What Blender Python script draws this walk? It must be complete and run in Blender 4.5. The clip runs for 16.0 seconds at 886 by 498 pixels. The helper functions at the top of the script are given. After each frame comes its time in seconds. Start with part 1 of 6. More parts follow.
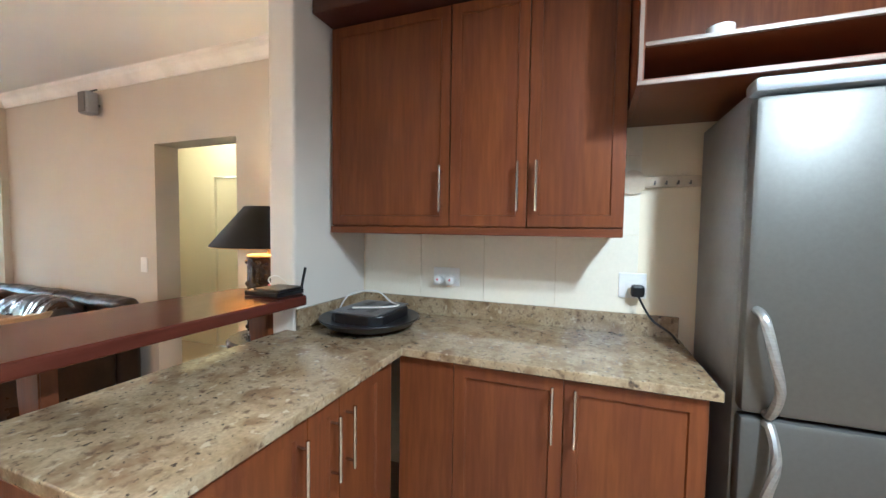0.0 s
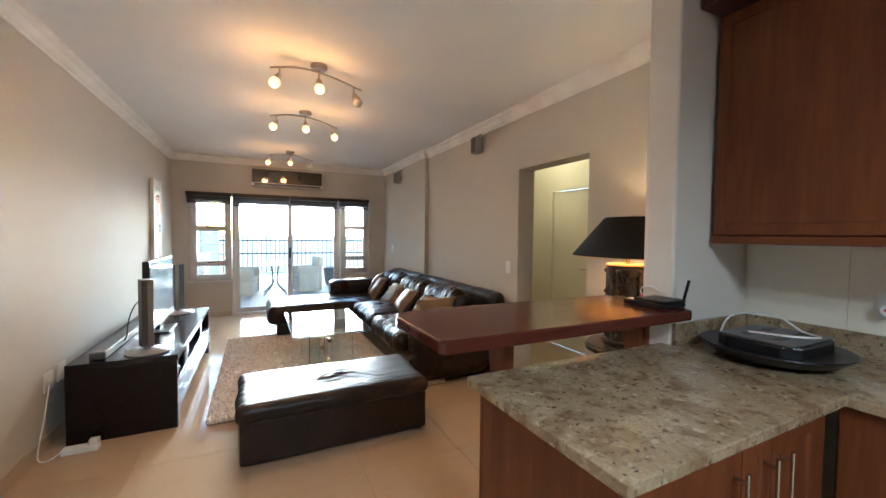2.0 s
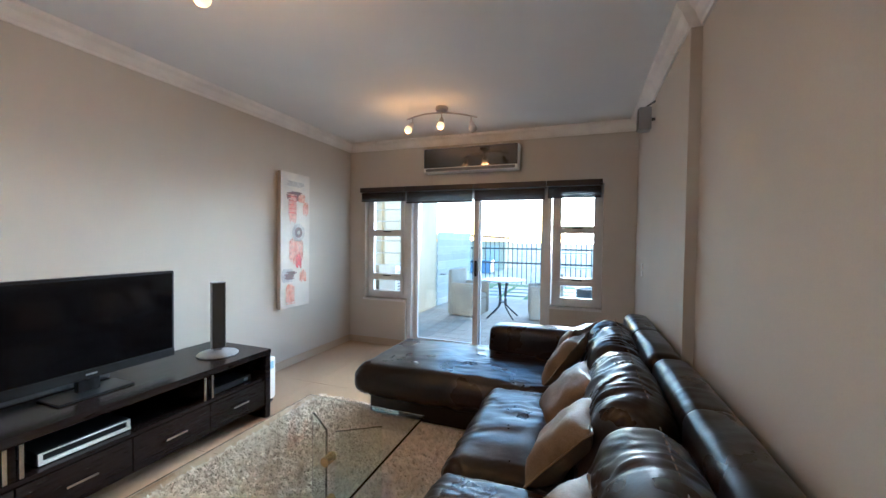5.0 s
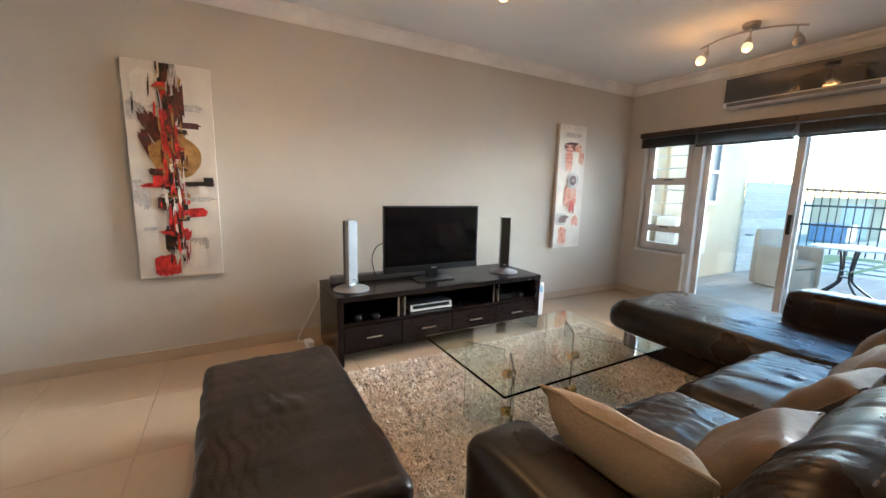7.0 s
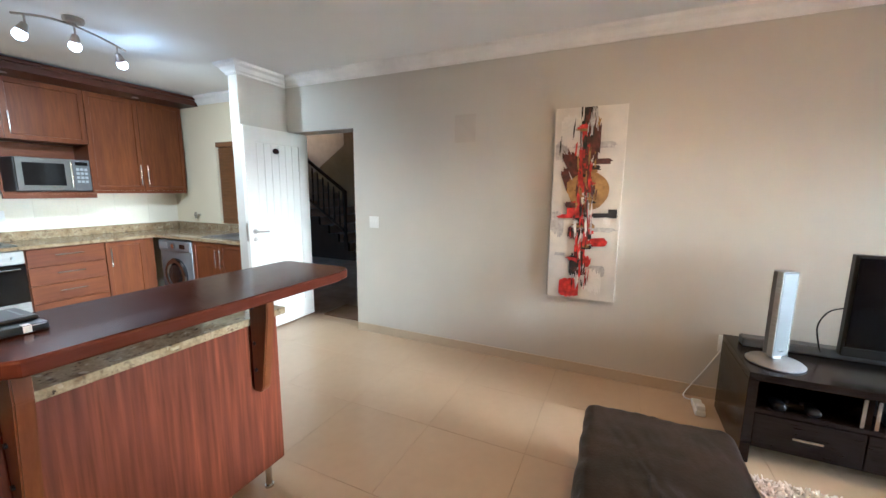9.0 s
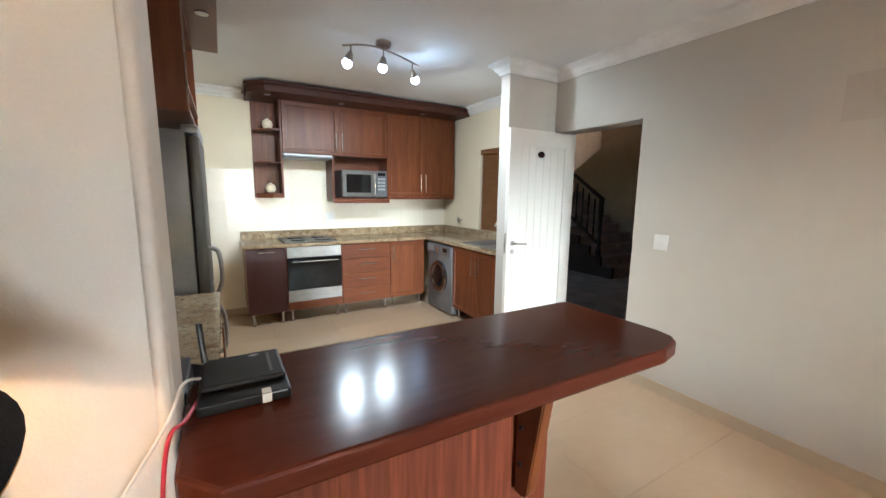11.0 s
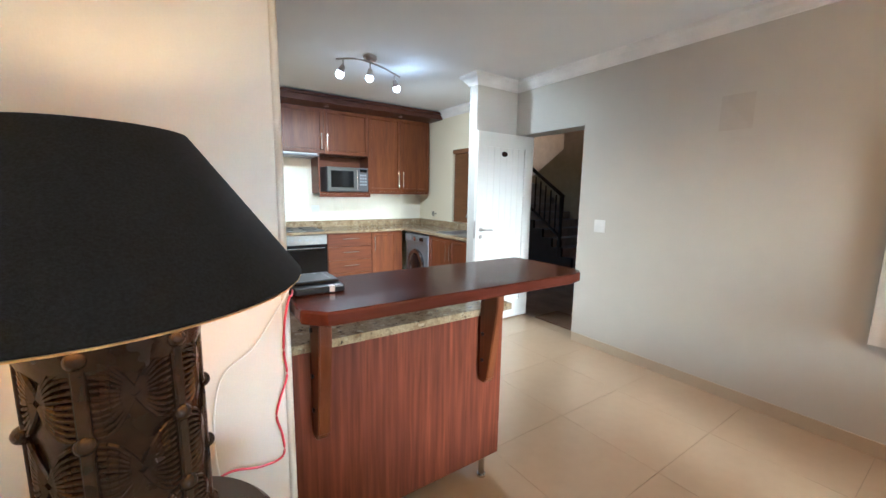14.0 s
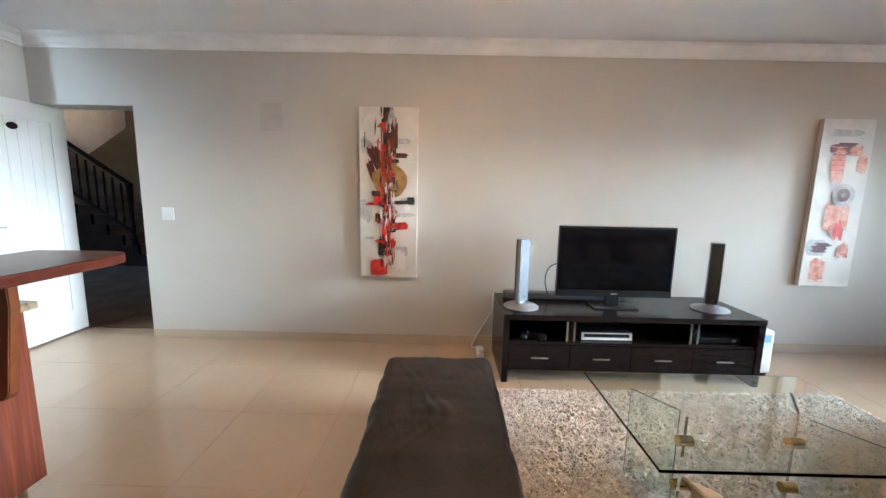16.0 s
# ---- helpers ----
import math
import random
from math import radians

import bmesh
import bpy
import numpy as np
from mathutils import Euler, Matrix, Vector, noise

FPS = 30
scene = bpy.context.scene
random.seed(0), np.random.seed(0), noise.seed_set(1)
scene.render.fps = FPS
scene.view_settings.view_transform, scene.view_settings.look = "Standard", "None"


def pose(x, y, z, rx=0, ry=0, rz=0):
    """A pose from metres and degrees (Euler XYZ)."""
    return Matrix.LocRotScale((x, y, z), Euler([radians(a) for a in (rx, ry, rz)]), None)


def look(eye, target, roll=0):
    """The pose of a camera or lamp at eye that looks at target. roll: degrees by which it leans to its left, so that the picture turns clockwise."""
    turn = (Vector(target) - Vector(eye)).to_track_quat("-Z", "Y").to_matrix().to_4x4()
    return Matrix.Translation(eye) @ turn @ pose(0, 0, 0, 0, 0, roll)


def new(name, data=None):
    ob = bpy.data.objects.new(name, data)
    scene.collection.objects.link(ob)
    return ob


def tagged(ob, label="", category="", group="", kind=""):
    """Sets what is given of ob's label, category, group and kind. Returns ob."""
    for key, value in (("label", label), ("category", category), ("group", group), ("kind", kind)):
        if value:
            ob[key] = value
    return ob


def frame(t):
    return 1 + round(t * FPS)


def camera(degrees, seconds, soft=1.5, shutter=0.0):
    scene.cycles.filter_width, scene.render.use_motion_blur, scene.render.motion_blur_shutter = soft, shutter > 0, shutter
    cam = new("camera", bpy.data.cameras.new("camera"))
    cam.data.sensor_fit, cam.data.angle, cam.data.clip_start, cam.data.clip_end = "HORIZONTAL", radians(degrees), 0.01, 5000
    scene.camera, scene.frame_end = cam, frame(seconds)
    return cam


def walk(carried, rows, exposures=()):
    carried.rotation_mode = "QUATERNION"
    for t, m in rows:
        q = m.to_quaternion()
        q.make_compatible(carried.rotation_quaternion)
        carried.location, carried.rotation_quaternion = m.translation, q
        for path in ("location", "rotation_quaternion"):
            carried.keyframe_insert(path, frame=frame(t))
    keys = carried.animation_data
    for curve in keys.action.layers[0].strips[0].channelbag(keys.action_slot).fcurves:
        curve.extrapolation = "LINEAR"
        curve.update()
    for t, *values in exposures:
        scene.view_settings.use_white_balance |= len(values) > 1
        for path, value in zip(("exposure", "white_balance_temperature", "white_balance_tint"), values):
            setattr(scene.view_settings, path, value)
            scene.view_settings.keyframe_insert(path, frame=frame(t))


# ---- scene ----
cam = camera(98.8, 16.0)
PATH = [
    (0, (1.477, -7.332, 1.373), (3.343, -6.622, 1.273), 0.8),
    (0.5, (1.425, -7.263, 1.356), (3.126, -6.215, 1.272), 0.8),
    (1, (1.35, -7.202, 1.363), (2.81, -5.838, 1.272), 0.6),
    (1.5, (1.275, -7.163, 1.369), (2.437, -5.537, 1.287), 0.7),
    (2, (1.215, -7.138, 1.379), (2.089, -5.34, 1.303), 0.6),
    (2.5, (1.178, -7.134, 1.384), (1.808, -5.238, 1.302), 0.6),
    (3, (1.181, -7.108, 1.378), (1.675, -5.171, 1.303), 0.6),
    (5.5, (3.31, -4.194, 1.313), (2.232, -2.52, 1.129), 1.4),
    (6, (3.409, -4.459, 1.281), (1.945, -3.129, 0.983), 1.2),
    (6.5, (3.378, -4.539, 1.297), (1.834, -3.305, 0.993), 1.4),
    (7, (3.27, -4.565, 1.282), (1.546, -3.601, 0.973), 1.3),
    (7.5, (3.175, -4.562, 1.272), (1.263, -4.062, 0.962), 1.1),
    (8, (3.128, -4.545, 1.294), (1.15, -4.554, 0.999), 1.0),
    (8.5, (3.105, -4.596, 1.41), (1.183, -5.043, 1.089), 0.5),
    (9, (3.098, -4.638, 1.456), (1.306, -5.473, 1.15), 0.5),
    (9.5, (3.022, -4.755, 1.468), (1.404, -5.891, 1.167), 0.7),
    (10, (2.917, -4.955, 1.45), (1.502, -6.334, 1.143), 0.7),
    (12.5, (2.702, -5.371, 1.541), (2.226, -7.291, 1.247), 0.8),
    (13, (2.8, -5.204, 1.488), (2.297, -7.118, 1.195), 0.7),
    (13.5, (2.927, -4.994, 1.446), (2.142, -6.81, 1.157), 0.9),
    (14, (3.085, -4.802, 1.406), (1.97, -6.438, 1.118), 0.9),
    (14.5, (3.222, -4.691, 1.414), (1.842, -6.105, 1.106), 0.6),
    (15, (3.36, -4.595, 1.407), (1.71, -5.681, 1.095), 0.9),
    (15.5, (3.404, -4.494, 1.335), (1.511, -5.078, 1.061), 1.1),
    (16, (3.324, -4.387, 1.374), (1.346, -4.401, 1.08), 1.2),
]
# Rows for the stretches between, clear of the bar and the ottoman.
BETWEEN = [
    (3.2, (1.178, -7.062, 1.379), (1.643, -5.119, 1.30), 0.8),
    (3.6, (1.24, -6.46, 1.376), (1.63, -4.50, 1.29), 0.8),
    (4.2, (1.70, -5.46, 1.37), (1.90, -3.48, 1.28), 0.9),
    (4.75, (2.50, -4.76, 1.368), (2.13, -2.80, 1.29), 1.0),
    (5.3, (3.227, -4.058, 1.367), (2.266, -2.305, 1.297), 1.1),
    (10.6, (2.82, -5.13, 1.46), (1.62, -6.70, 1.16), 0.7),
    (11.3, (2.72, -5.32, 1.50), (1.90, -7.12, 1.21), 0.7),
    (11.9, (2.69, -5.37, 1.53), (2.12, -7.26, 1.24), 0.8),
]
EXPOSURES = [(0.0, 4.6, 4350, 4), (1.0, 4.25, 4400, 4), (2.0, 3.7, 4450, 4), (3.2, 3.35, 4550, 4), (5.2, 3.45, 4150, 5), (6.5, 3.45, 4400, 5),
             (8.0, 3.62, 4600, 4), (9.0, 3.75, 4350, 4), (10.0, 3.72, 4350, 4), (11.8, 3.45, 4950, 7), (12.5, 3.45, 5000, 7), (13.2, 3.6, 4500, 5), (14.5, 3.75, 4350, 4), (16.0, 3.74, 4200, 4)]
ROWS = sorted(PATH + BETWEEN, key=lambda r: r[0])
walk(cam, [(t, look(e, g, r)) for t, e, g, r in ROWS], EXPOSURES)

# ---- world, sun, lamps ----
SUN_EL, SUN_AZ = radians(4), radians(7)
world = bpy.data.worlds.new("evening_sky")
scene.world = world
world.use_nodes = True
wn = world.node_tree.nodes
sky = wn.new("ShaderNodeTexSky")
sky.sky_type, sky.sun_disc = "NISHITA", False
sky.sun_elevation, sky.sun_rotation = SUN_EL, SUN_AZ
sky.air_density, sky.dust_density, sky.ozone_density = 1.0, 0.5, 1.6
wn["Background"].inputs["Strength"].default_value = 0.15
world.node_tree.links.new(sky.outputs[0], wn["Background"].inputs["Color"])

sun = new("sun", bpy.data.lights.new("sun", "SUN"))
sun.data.energy, sun.data.angle, sun.data.color = 1.28, radians(20), (1.0, 0.86, 0.64)
sun.matrix_world = look((0, 0, 0), (math.sin(SUN_AZ) * -1, -math.cos(SUN_AZ), -math.tan(SUN_EL)))


# ---- materials ----
MATS = {}


def material(name, color, rough=0.5, metal=0.0, grain=0.0, scale=40.0, bump=0.0, bump_scale=None, second=None, mix_scale=4.0,
             stretch=(1, 1, 1), coat=0.0, alpha_noise=None, per_object=0.0, spec=0.5):
    """A surface of one main colour with grain, large-scale variation and fine relief."""
    m = bpy.data.materials.new(name)
    m.use_nodes = True
    n, l = m.node_tree.nodes, m.node_tree.links
    b = n["Principled BSDF"]
    b.inputs["Roughness"].default_value, b.inputs["Metallic"].default_value = rough, metal
    b.inputs["Coat Weight"].default_value = coat
    b.inputs["Coat Roughness"].default_value = 0.08
    b.inputs["Specular IOR Level"].default_value = spec
    co = n.new("ShaderNodeTexCoord")
    mp = n.new("ShaderNodeMapping")
    mp.inputs["Scale"].default_value = stretch
    l.new(co.outputs["Object"], mp.inputs[0])
    big = n.new("ShaderNodeTexNoise")
    big.inputs["Scale"].default_value, big.inputs["Detail"].default_value = mix_scale, 4
    fine = n.new("ShaderNodeTexNoise")
    fine.inputs["Scale"].default_value, fine.inputs["Detail"].default_value = scale, 5
    for t in (big, fine):
        l.new(mp.outputs[0], t.inputs["Vector"])
    mix = n.new("ShaderNodeMix")
    mix.data_type = "RGBA"
    mix.inputs["A"].default_value = (*color, 1)
    mix.inputs["B"].default_value = (*(second or [c * 0.86 for c in color]), 1)
    ramp = n.new("ShaderNodeMapRange")
    ramp.inputs["From Min"].default_value, ramp.inputs["From Max"].default_value = 0.35, 0.65
    l.new(big.outputs["Fac"], ramp.inputs["Value"])
    l.new(ramp.outputs[0], mix.inputs["Factor"])
    hsv = n.new("ShaderNodeHueSaturation")
    l.new(mix.outputs["Result"], hsv.inputs["Color"])
    gr = n.new("ShaderNodeMapRange")
    gr.inputs["From Min"].default_value, gr.inputs["From Max"].default_value = 0.3, 0.7
    gr.inputs["To Min"].default_value, gr.inputs["To Max"].default_value = 1 - grain, 1 + grain
    l.new(fine.outputs["Fac"], gr.inputs["Value"])
    value = gr.outputs[0]
    if per_object:
        info = n.new("ShaderNodeObjectInfo")
        po = n.new("ShaderNodeMapRange")
        po.inputs["To Min"].default_value, po.inputs["To Max"].default_value = 1 - per_object, 1 + per_object
        l.new(info.outputs["Random"], po.inputs["Value"])
        mu = n.new("ShaderNodeMath")
        mu.operation = "MULTIPLY"
        l.new(value, mu.inputs[0])
        l.new(po.outputs[0], mu.inputs[1])
        value = mu.outputs[0]
    l.new(value, hsv.inputs["Value"])
    l.new(hsv.outputs[0], b.inputs["Base Color"])
    rr = n.new("ShaderNodeMapRange")
    rr.inputs["To Min"].default_value, rr.inputs["To Max"].default_value = max(rough - 0.07, 0.02), min(rough + 0.09, 1)
    l.new(big.outputs["Fac"], rr.inputs["Value"])
    l.new(rr.outputs[0], b.inputs["Roughness"])
    if bump:
        bt = n.new("ShaderNodeTexNoise")
        bt.inputs["Scale"].default_value, bt.inputs["Detail"].default_value = bump_scale or scale, 5
        l.new(mp.outputs[0], bt.inputs["Vector"])
        bp = n.new("ShaderNodeBump")
        bp.inputs["Strength"].default_value, bp.inputs["Distance"].default_value = bump, 0.01
        l.new(bt.outputs["Fac"], bp.inputs["Height"])
        l.new(bp.outputs[0], b.inputs["Normal"])
    MATS[name] = m
    return m


def glowing(name, color, strength):
    m = bpy.data.materials.new(name)
    m.use_nodes = True
    b = m.node_tree.nodes["Principled BSDF"]
    b.inputs["Base Color"].default_value = (*color, 1)
    b.inputs["Emission Color"].default_value = (*color, 1)
    b.inputs["Emission Strength"].default_value = strength
    return m


def glass(name, tint, rough=0.0):
    m = bpy.data.materials.new(name)
    m.use_nodes = True
    b = m.node_tree.nodes["Principled BSDF"]
    b.inputs["Base Color"].default_value = (*tint, 1)
    b.inputs["Transmission Weight"].default_value = 1.0
    b.inputs["Roughness"].default_value = rough
    b.inputs["IOR"].default_value = 1.5
    return m


def granite_material():
    m = material("granite", (0.27, 0.195, 0.105), 0.09, grain=0.16, scale=110, second=(0.36, 0.285, 0.175), mix_scale=9, coat=0.2)
    n, l = m.node_tree.nodes, m.node_tree.links
    b = n["Principled BSDF"]
    src = b.inputs["Base Color"].links[0].from_socket
    co = n.new("ShaderNodeTexCoord")
    last = src
    for scale, lo, hi, col in ((14, 0.50, 0.68, (0.19, 0.125, 0.065)), (34, 0.57, 0.70, (0.12, 0.08, 0.048)), (62, 0.61, 0.70, (0.06, 0.045, 0.033)), (30, 0.60, 0.69, (0.42, 0.35, 0.235))):
        t = n.new("ShaderNodeTexNoise")
        t.inputs["Scale"].default_value, t.inputs["Detail"].default_value = scale, 6
        t.inputs["Distortion"].default_value = 0.25
        l.new(co.outputs["Object"], t.inputs["Vector"])
        r = n.new("ShaderNodeMapRange")
        r.inputs["From Min"].default_value, r.inputs["From Max"].default_value = lo, hi
        l.new(t.outputs["Fac"], r.inputs["Value"])
        mx = n.new("ShaderNodeMix")
        mx.data_type = "RGBA"
        l.new(r.outputs[0], mx.inputs["Factor"])
        l.new(last, mx.inputs["A"])
        mx.inputs["B"].default_value = (*col, 1)
        last = mx.outputs["Result"]
    l.new(last, b.inputs["Base Color"])
    return m


WALL = material("wall_paint", (0.54, 0.510, 0.456), 0.88, spec=0.15, grain=0.02, scale=220, bump=0.08, bump_scale=260, second=(0.52, 0.490, 0.436), mix_scale=1.2)
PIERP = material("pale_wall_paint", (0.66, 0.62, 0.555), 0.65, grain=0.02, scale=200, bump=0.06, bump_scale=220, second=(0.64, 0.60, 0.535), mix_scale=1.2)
CREAM = material("cream_paint", (0.80, 0.71, 0.52), 0.6, grain=0.02, scale=200, bump=0.06, bump_scale=200, second=(0.77, 0.68, 0.495), mix_scale=1.0)
WTILE = material("wall_tile", (0.80, 0.745, 0.61), 0.22, grain=0.02, scale=60, second=(0.78, 0.725, 0.59), mix_scale=2, per_object=0.02)
CEIL = material("ceiling_paint", (0.72, 0.715, 0.71), 0.85, grain=0.015, scale=180, second=(0.78, 0.77, 0.75), mix_scale=0.9)
CORN = material("cornice_paint", (0.82, 0.80, 0.77), 0.6, grain=0.02, scale=80)
TILE = material("floor_tile", (0.46, 0.34, 0.22), 0.09, grain=0.02, scale=18, second=(0.45, 0.33, 0.212), mix_scale=3, per_object=0.015, bump=0.012, bump_scale=6)
GROUT = material("grout", (0.38, 0.28, 0.18), 0.5, grain=0.1, scale=120)
SKIRT = material("skirting_tile", (0.47, 0.375, 0.26), 0.3, grain=0.015, scale=30, second=(0.46, 0.365, 0.25), per_object=0.02)
WOOD = material("mahogany", (0.150, 0.048, 0.013), 0.36, grain=0.14, scale=7, second=(0.110, 0.034, 0.012), mix_scale=1.6, stretch=(9, 9, 0.8), bump=0.03, bump_scale=14, spec=0.25, per_object=0.08)
WOODH = material("mahogany_cross_grain", (0.140, 0.044, 0.012), 0.36, grain=0.14, scale=7, second=(0.105, 0.032, 0.012), mix_scale=1.6, stretch=(0.8, 0.8, 9), bump=0.03, bump_scale=14, spec=0.25, per_object=0.08)
WOODX = material("mahogany_bar", (0.075, 0.020, 0.011), 0.17, grain=0.12, scale=6, second=(0.075, 0.020, 0.012), mix_scale=1.5, stretch=(0.9, 9, 9), spec=0.17)
PANELW = material("sapele_panel", (0.16, 0.042, 0.017), 0.45, grain=0.42, scale=6, second=(0.085, 0.023, 0.012), mix_scale=3, stretch=(16, 16, 0.7), spec=0.2)
EBONY = material("black_brown_veneer", (0.012, 0.008, 0.007), 0.22, grain=0.30, scale=8, second=(0.011, 0.008, 0.008), mix_scale=3, stretch=(10, 1, 10), coat=0.03, spec=0.22)
LEATHER = material("brown_leather", (0.026, 0.0135, 0.0085), 0.28, grain=0.2, scale=60, second=(0.009, 0.006, 0.005), mix_scale=5, bump=0.05, bump_scale=70, spec=0.38)
LEATHER_DULL = material("worn_brown_leather", (0.026, 0.015, 0.011), 0.36, grain=0.2, scale=60, second=(0.011, 0.008, 0.006), mix_scale=5, bump=0.14, bump_scale=100, spec=0.36)
GRANITE = granite_material()
STEEL = material("brushed_steel", (0.36, 0.355, 0.34), 0.45, metal=0.75, grain=0.05, scale=60, stretch=(1, 1, 30), second=(0.31, 0.305, 0.29))
FRIDGE_DOOR = material("silver_enamel", (0.115, 0.111, 0.101), 0.45, metal=0.6, spec=0.3, grain=0.04, scale=80, second=(0.13, 0.125, 0.113), mix_scale=0.5)
FRIDGE_SIDE = material("grey_enamel", (0.22, 0.22, 0.225), 0.4, metal=0.3, grain=0.05, scale=90, bump=0.05, bump_scale=180)
CHROME = material("chrome", (0.58, 0.57, 0.55), 0.2, metal=1.0, grain=0.02, scale=30)
SATIN = material("satin_nickel", (0.48, 0.44, 0.40), 0.3, metal=1.0, grain=0.05, scale=50)
BLACK = material("black_plastic", (0.010, 0.010, 0.011), 0.32, grain=0.2, scale=90, spec=0.28)
SCREEN = material("tv_screen", (0.004, 0.004, 0.005), 0.08, grain=0.1, scale=20)
GREYP = material("grey_plastic", (0.10, 0.10, 0.105), 0.35, grain=0.1, scale=70)
SILVER = material("silver_plastic", (0.33, 0.345, 0.37), 0.38, metal=0.35, grain=0.04, scale=70)
WHITE = material("white_plastic", (0.80, 0.79, 0.76), 0.35, grain=0.02, scale=60)
DOORW = material("white_door_paint", (0.70, 0.68, 0.63), 0.4, grain=0.02, scale=90, second=(0.68, 0.66, 0.61), mix_scale=1.5)
FRAMEW = material("white_aluminium", (0.70, 0.70, 0.70), 0.35, metal=0.1, grain=0.03, scale=60)
SHADE = material("black_lampshade", (0.016, 0.015, 0.0155), 0.85, spec=0.2, grain=0.3, scale=300, bump=0.2, bump_scale=500)
SHADE_IN = material("lampshade_lining", (0.80, 0.52, 0.18), 0.7, grain=0.05, scale=80)
CARVED = material("carved_dark_wood", (0.036, 0.021, 0.013), 0.24, grain=0.25, scale=30, second=(0.022, 0.014, 0.010), mix_scale=8, bump=0.04, bump_scale=60, coat=0.15)
CUSHION = material("taupe_satin", (0.21, 0.14, 0.075), 0.5, grain=0.12, scale=160, second=(0.15, 0.10, 0.055), mix_scale=6, bump=0.2, bump_scale=40)
CREAMF = material("cream_cotton", (0.38, 0.265, 0.135), 0.75, grain=0.10, scale=200, second=(0.32, 0.225, 0.115), mix_scale=4, bump=0.2, bump_scale=120)
RUG = material("shag_wool", (0.88, 0.80, 0.70), 0.95, grain=0.15, scale=25, second=(0.80, 0.70, 0.59), mix_scale=14)
BLINDW = material("dark_blind_slat", (0.020, 0.011, 0.009), 0.4, grain=0.25, scale=10, stretch=(1, 12, 12))
BLINDK = material("oak_blind_slat", (0.20, 0.095, 0.035), 0.42, grain=0.25, scale=8, stretch=(12, 1, 12))
CANVAS = material("canvas_white", (0.72, 0.68, 0.61), 0.7, grain=0.06, scale=160, second=(0.60, 0.57, 0.53), mix_scale=5, bump=0.15, bump_scale=300)
FRAMEG = material("greige_frame_paint", (0.46, 0.42, 0.37), 0.5, grain=0.03, scale=80)
GLASS = glass("clear_glass", (0.90, 0.97, 0.93))
PANE = glass("window_glass", (0.97, 0.99, 0.98))
BRASS = material("brass", (0.62, 0.42, 0.13), 0.25, metal=1.0, grain=0.06, scale=60)
BULB_WARM = glowing("warm_bulb", (1.0, 0.55, 0.18), 0.17)
BULB_COOL = glowing("white_bulb", (1.0, 0.96, 0.88), 0.8)
BULB_OFF = material("unlit_bulb", (0.55, 0.53, 0.50), 0.12, grain=0.02, scale=30)
PLASTER_OUT = material("cream_render", (0.62, 0.53, 0.36), 0.9, grain=0.08, scale=90, second=(0.55, 0.46, 0.31), mix_scale=2, bump=0.2, bump_scale=160)
PAVING = material("grey_paving", (0.33, 0.295, 0.25), 0.8, grain=0.12, scale=60, second=(0.30, 0.27, 0.225), mix_scale=3, per_object=0.08)
FENCEW = material("weathered_board", (0.62, 0.62, 0.57), 0.8, grain=0.07, scale=6, stretch=(12, 1, 12), per_object=0.1)
IRON = material("black_iron", (0.02, 0.02, 0.022), 0.5, grain=0.2, scale=60)
WICKER = material("white_wicker", (0.46, 0.40, 0.32), 0.7, grain=0.2, scale=120, bump=0.6, bump_scale=110)
STONE = material("stair_stone", (0.36, 0.34, 0.33), 0.5, grain=0.1, scale=60, second=(0.30, 0.28, 0.27), mix_scale=4)
DARKWOOD = material("stair_rail_wood", (0.020, 0.009, 0.006), 0.7, spec=0.1, grain=0.2, scale=8)
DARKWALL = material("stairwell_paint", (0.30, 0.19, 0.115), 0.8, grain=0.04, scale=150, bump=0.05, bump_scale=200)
RED = material("red_lead", (0.55, 0.03, 0.05), 0.4, grain=0.05, scale=60)
BLUEP = material("blue_panel", (0.18, 0.28, 0.44), 0.4, grain=0.08, scale=40)
ROOF = material("roof_sheet", (0.16, 0.13, 0.12), 0.7, grain=0.12, scale=20)
CREAMWARE = material("cream_ceramic", (0.68, 0.58, 0.42), 0.3, grain=0.06, scale=50)
TWIG = material("dry_twig", (0.12, 0.07, 0.04), 0.8, grain=0.2, scale=90)
EARTH = material("pale_dry_ground", (0.52, 0.46, 0.36), 0.95, grain=0.2, scale=3, second=(0.44, 0.40, 0.28), mix_scale=0.3)
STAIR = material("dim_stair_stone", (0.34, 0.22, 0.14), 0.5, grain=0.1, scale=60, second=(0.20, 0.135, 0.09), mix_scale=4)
GRASS = material("grass", (0.06, 0.13, 0.025), 0.9, grain=0.35, scale=60, second=(0.10, 0.17, 0.04), mix_scale=9)

# ---- mesh helpers ----
HOME = {}


def box(bm, x0, y0, z0, x1, y1, z1, bevel=0.0, seg=2):
    """Adds a box between two corners, with its edges rounded if asked."""
    made = bmesh.ops.create_cube(bm, size=1.0)["verts"]
    for v in made:
        v.co = Vector((x0 + (v.co.x + 0.5) * (x1 - x0), y0 + (v.co.y + 0.5) * (y1 - y0), z0 + (v.co.z + 0.5) * (z1 - z0)))
    if bevel:
        edges = list({e for v in made for e in v.link_edges})
        bmesh.ops.bevel(bm, geom=edges, offset=bevel, segments=seg, profile=0.5, affect="EDGES")
    return bm


def boxes(*dims, bevel=0.0):
    bm = bmesh.new()
    for d in dims:
        box(bm, *d, bevel=bevel)
    return bm


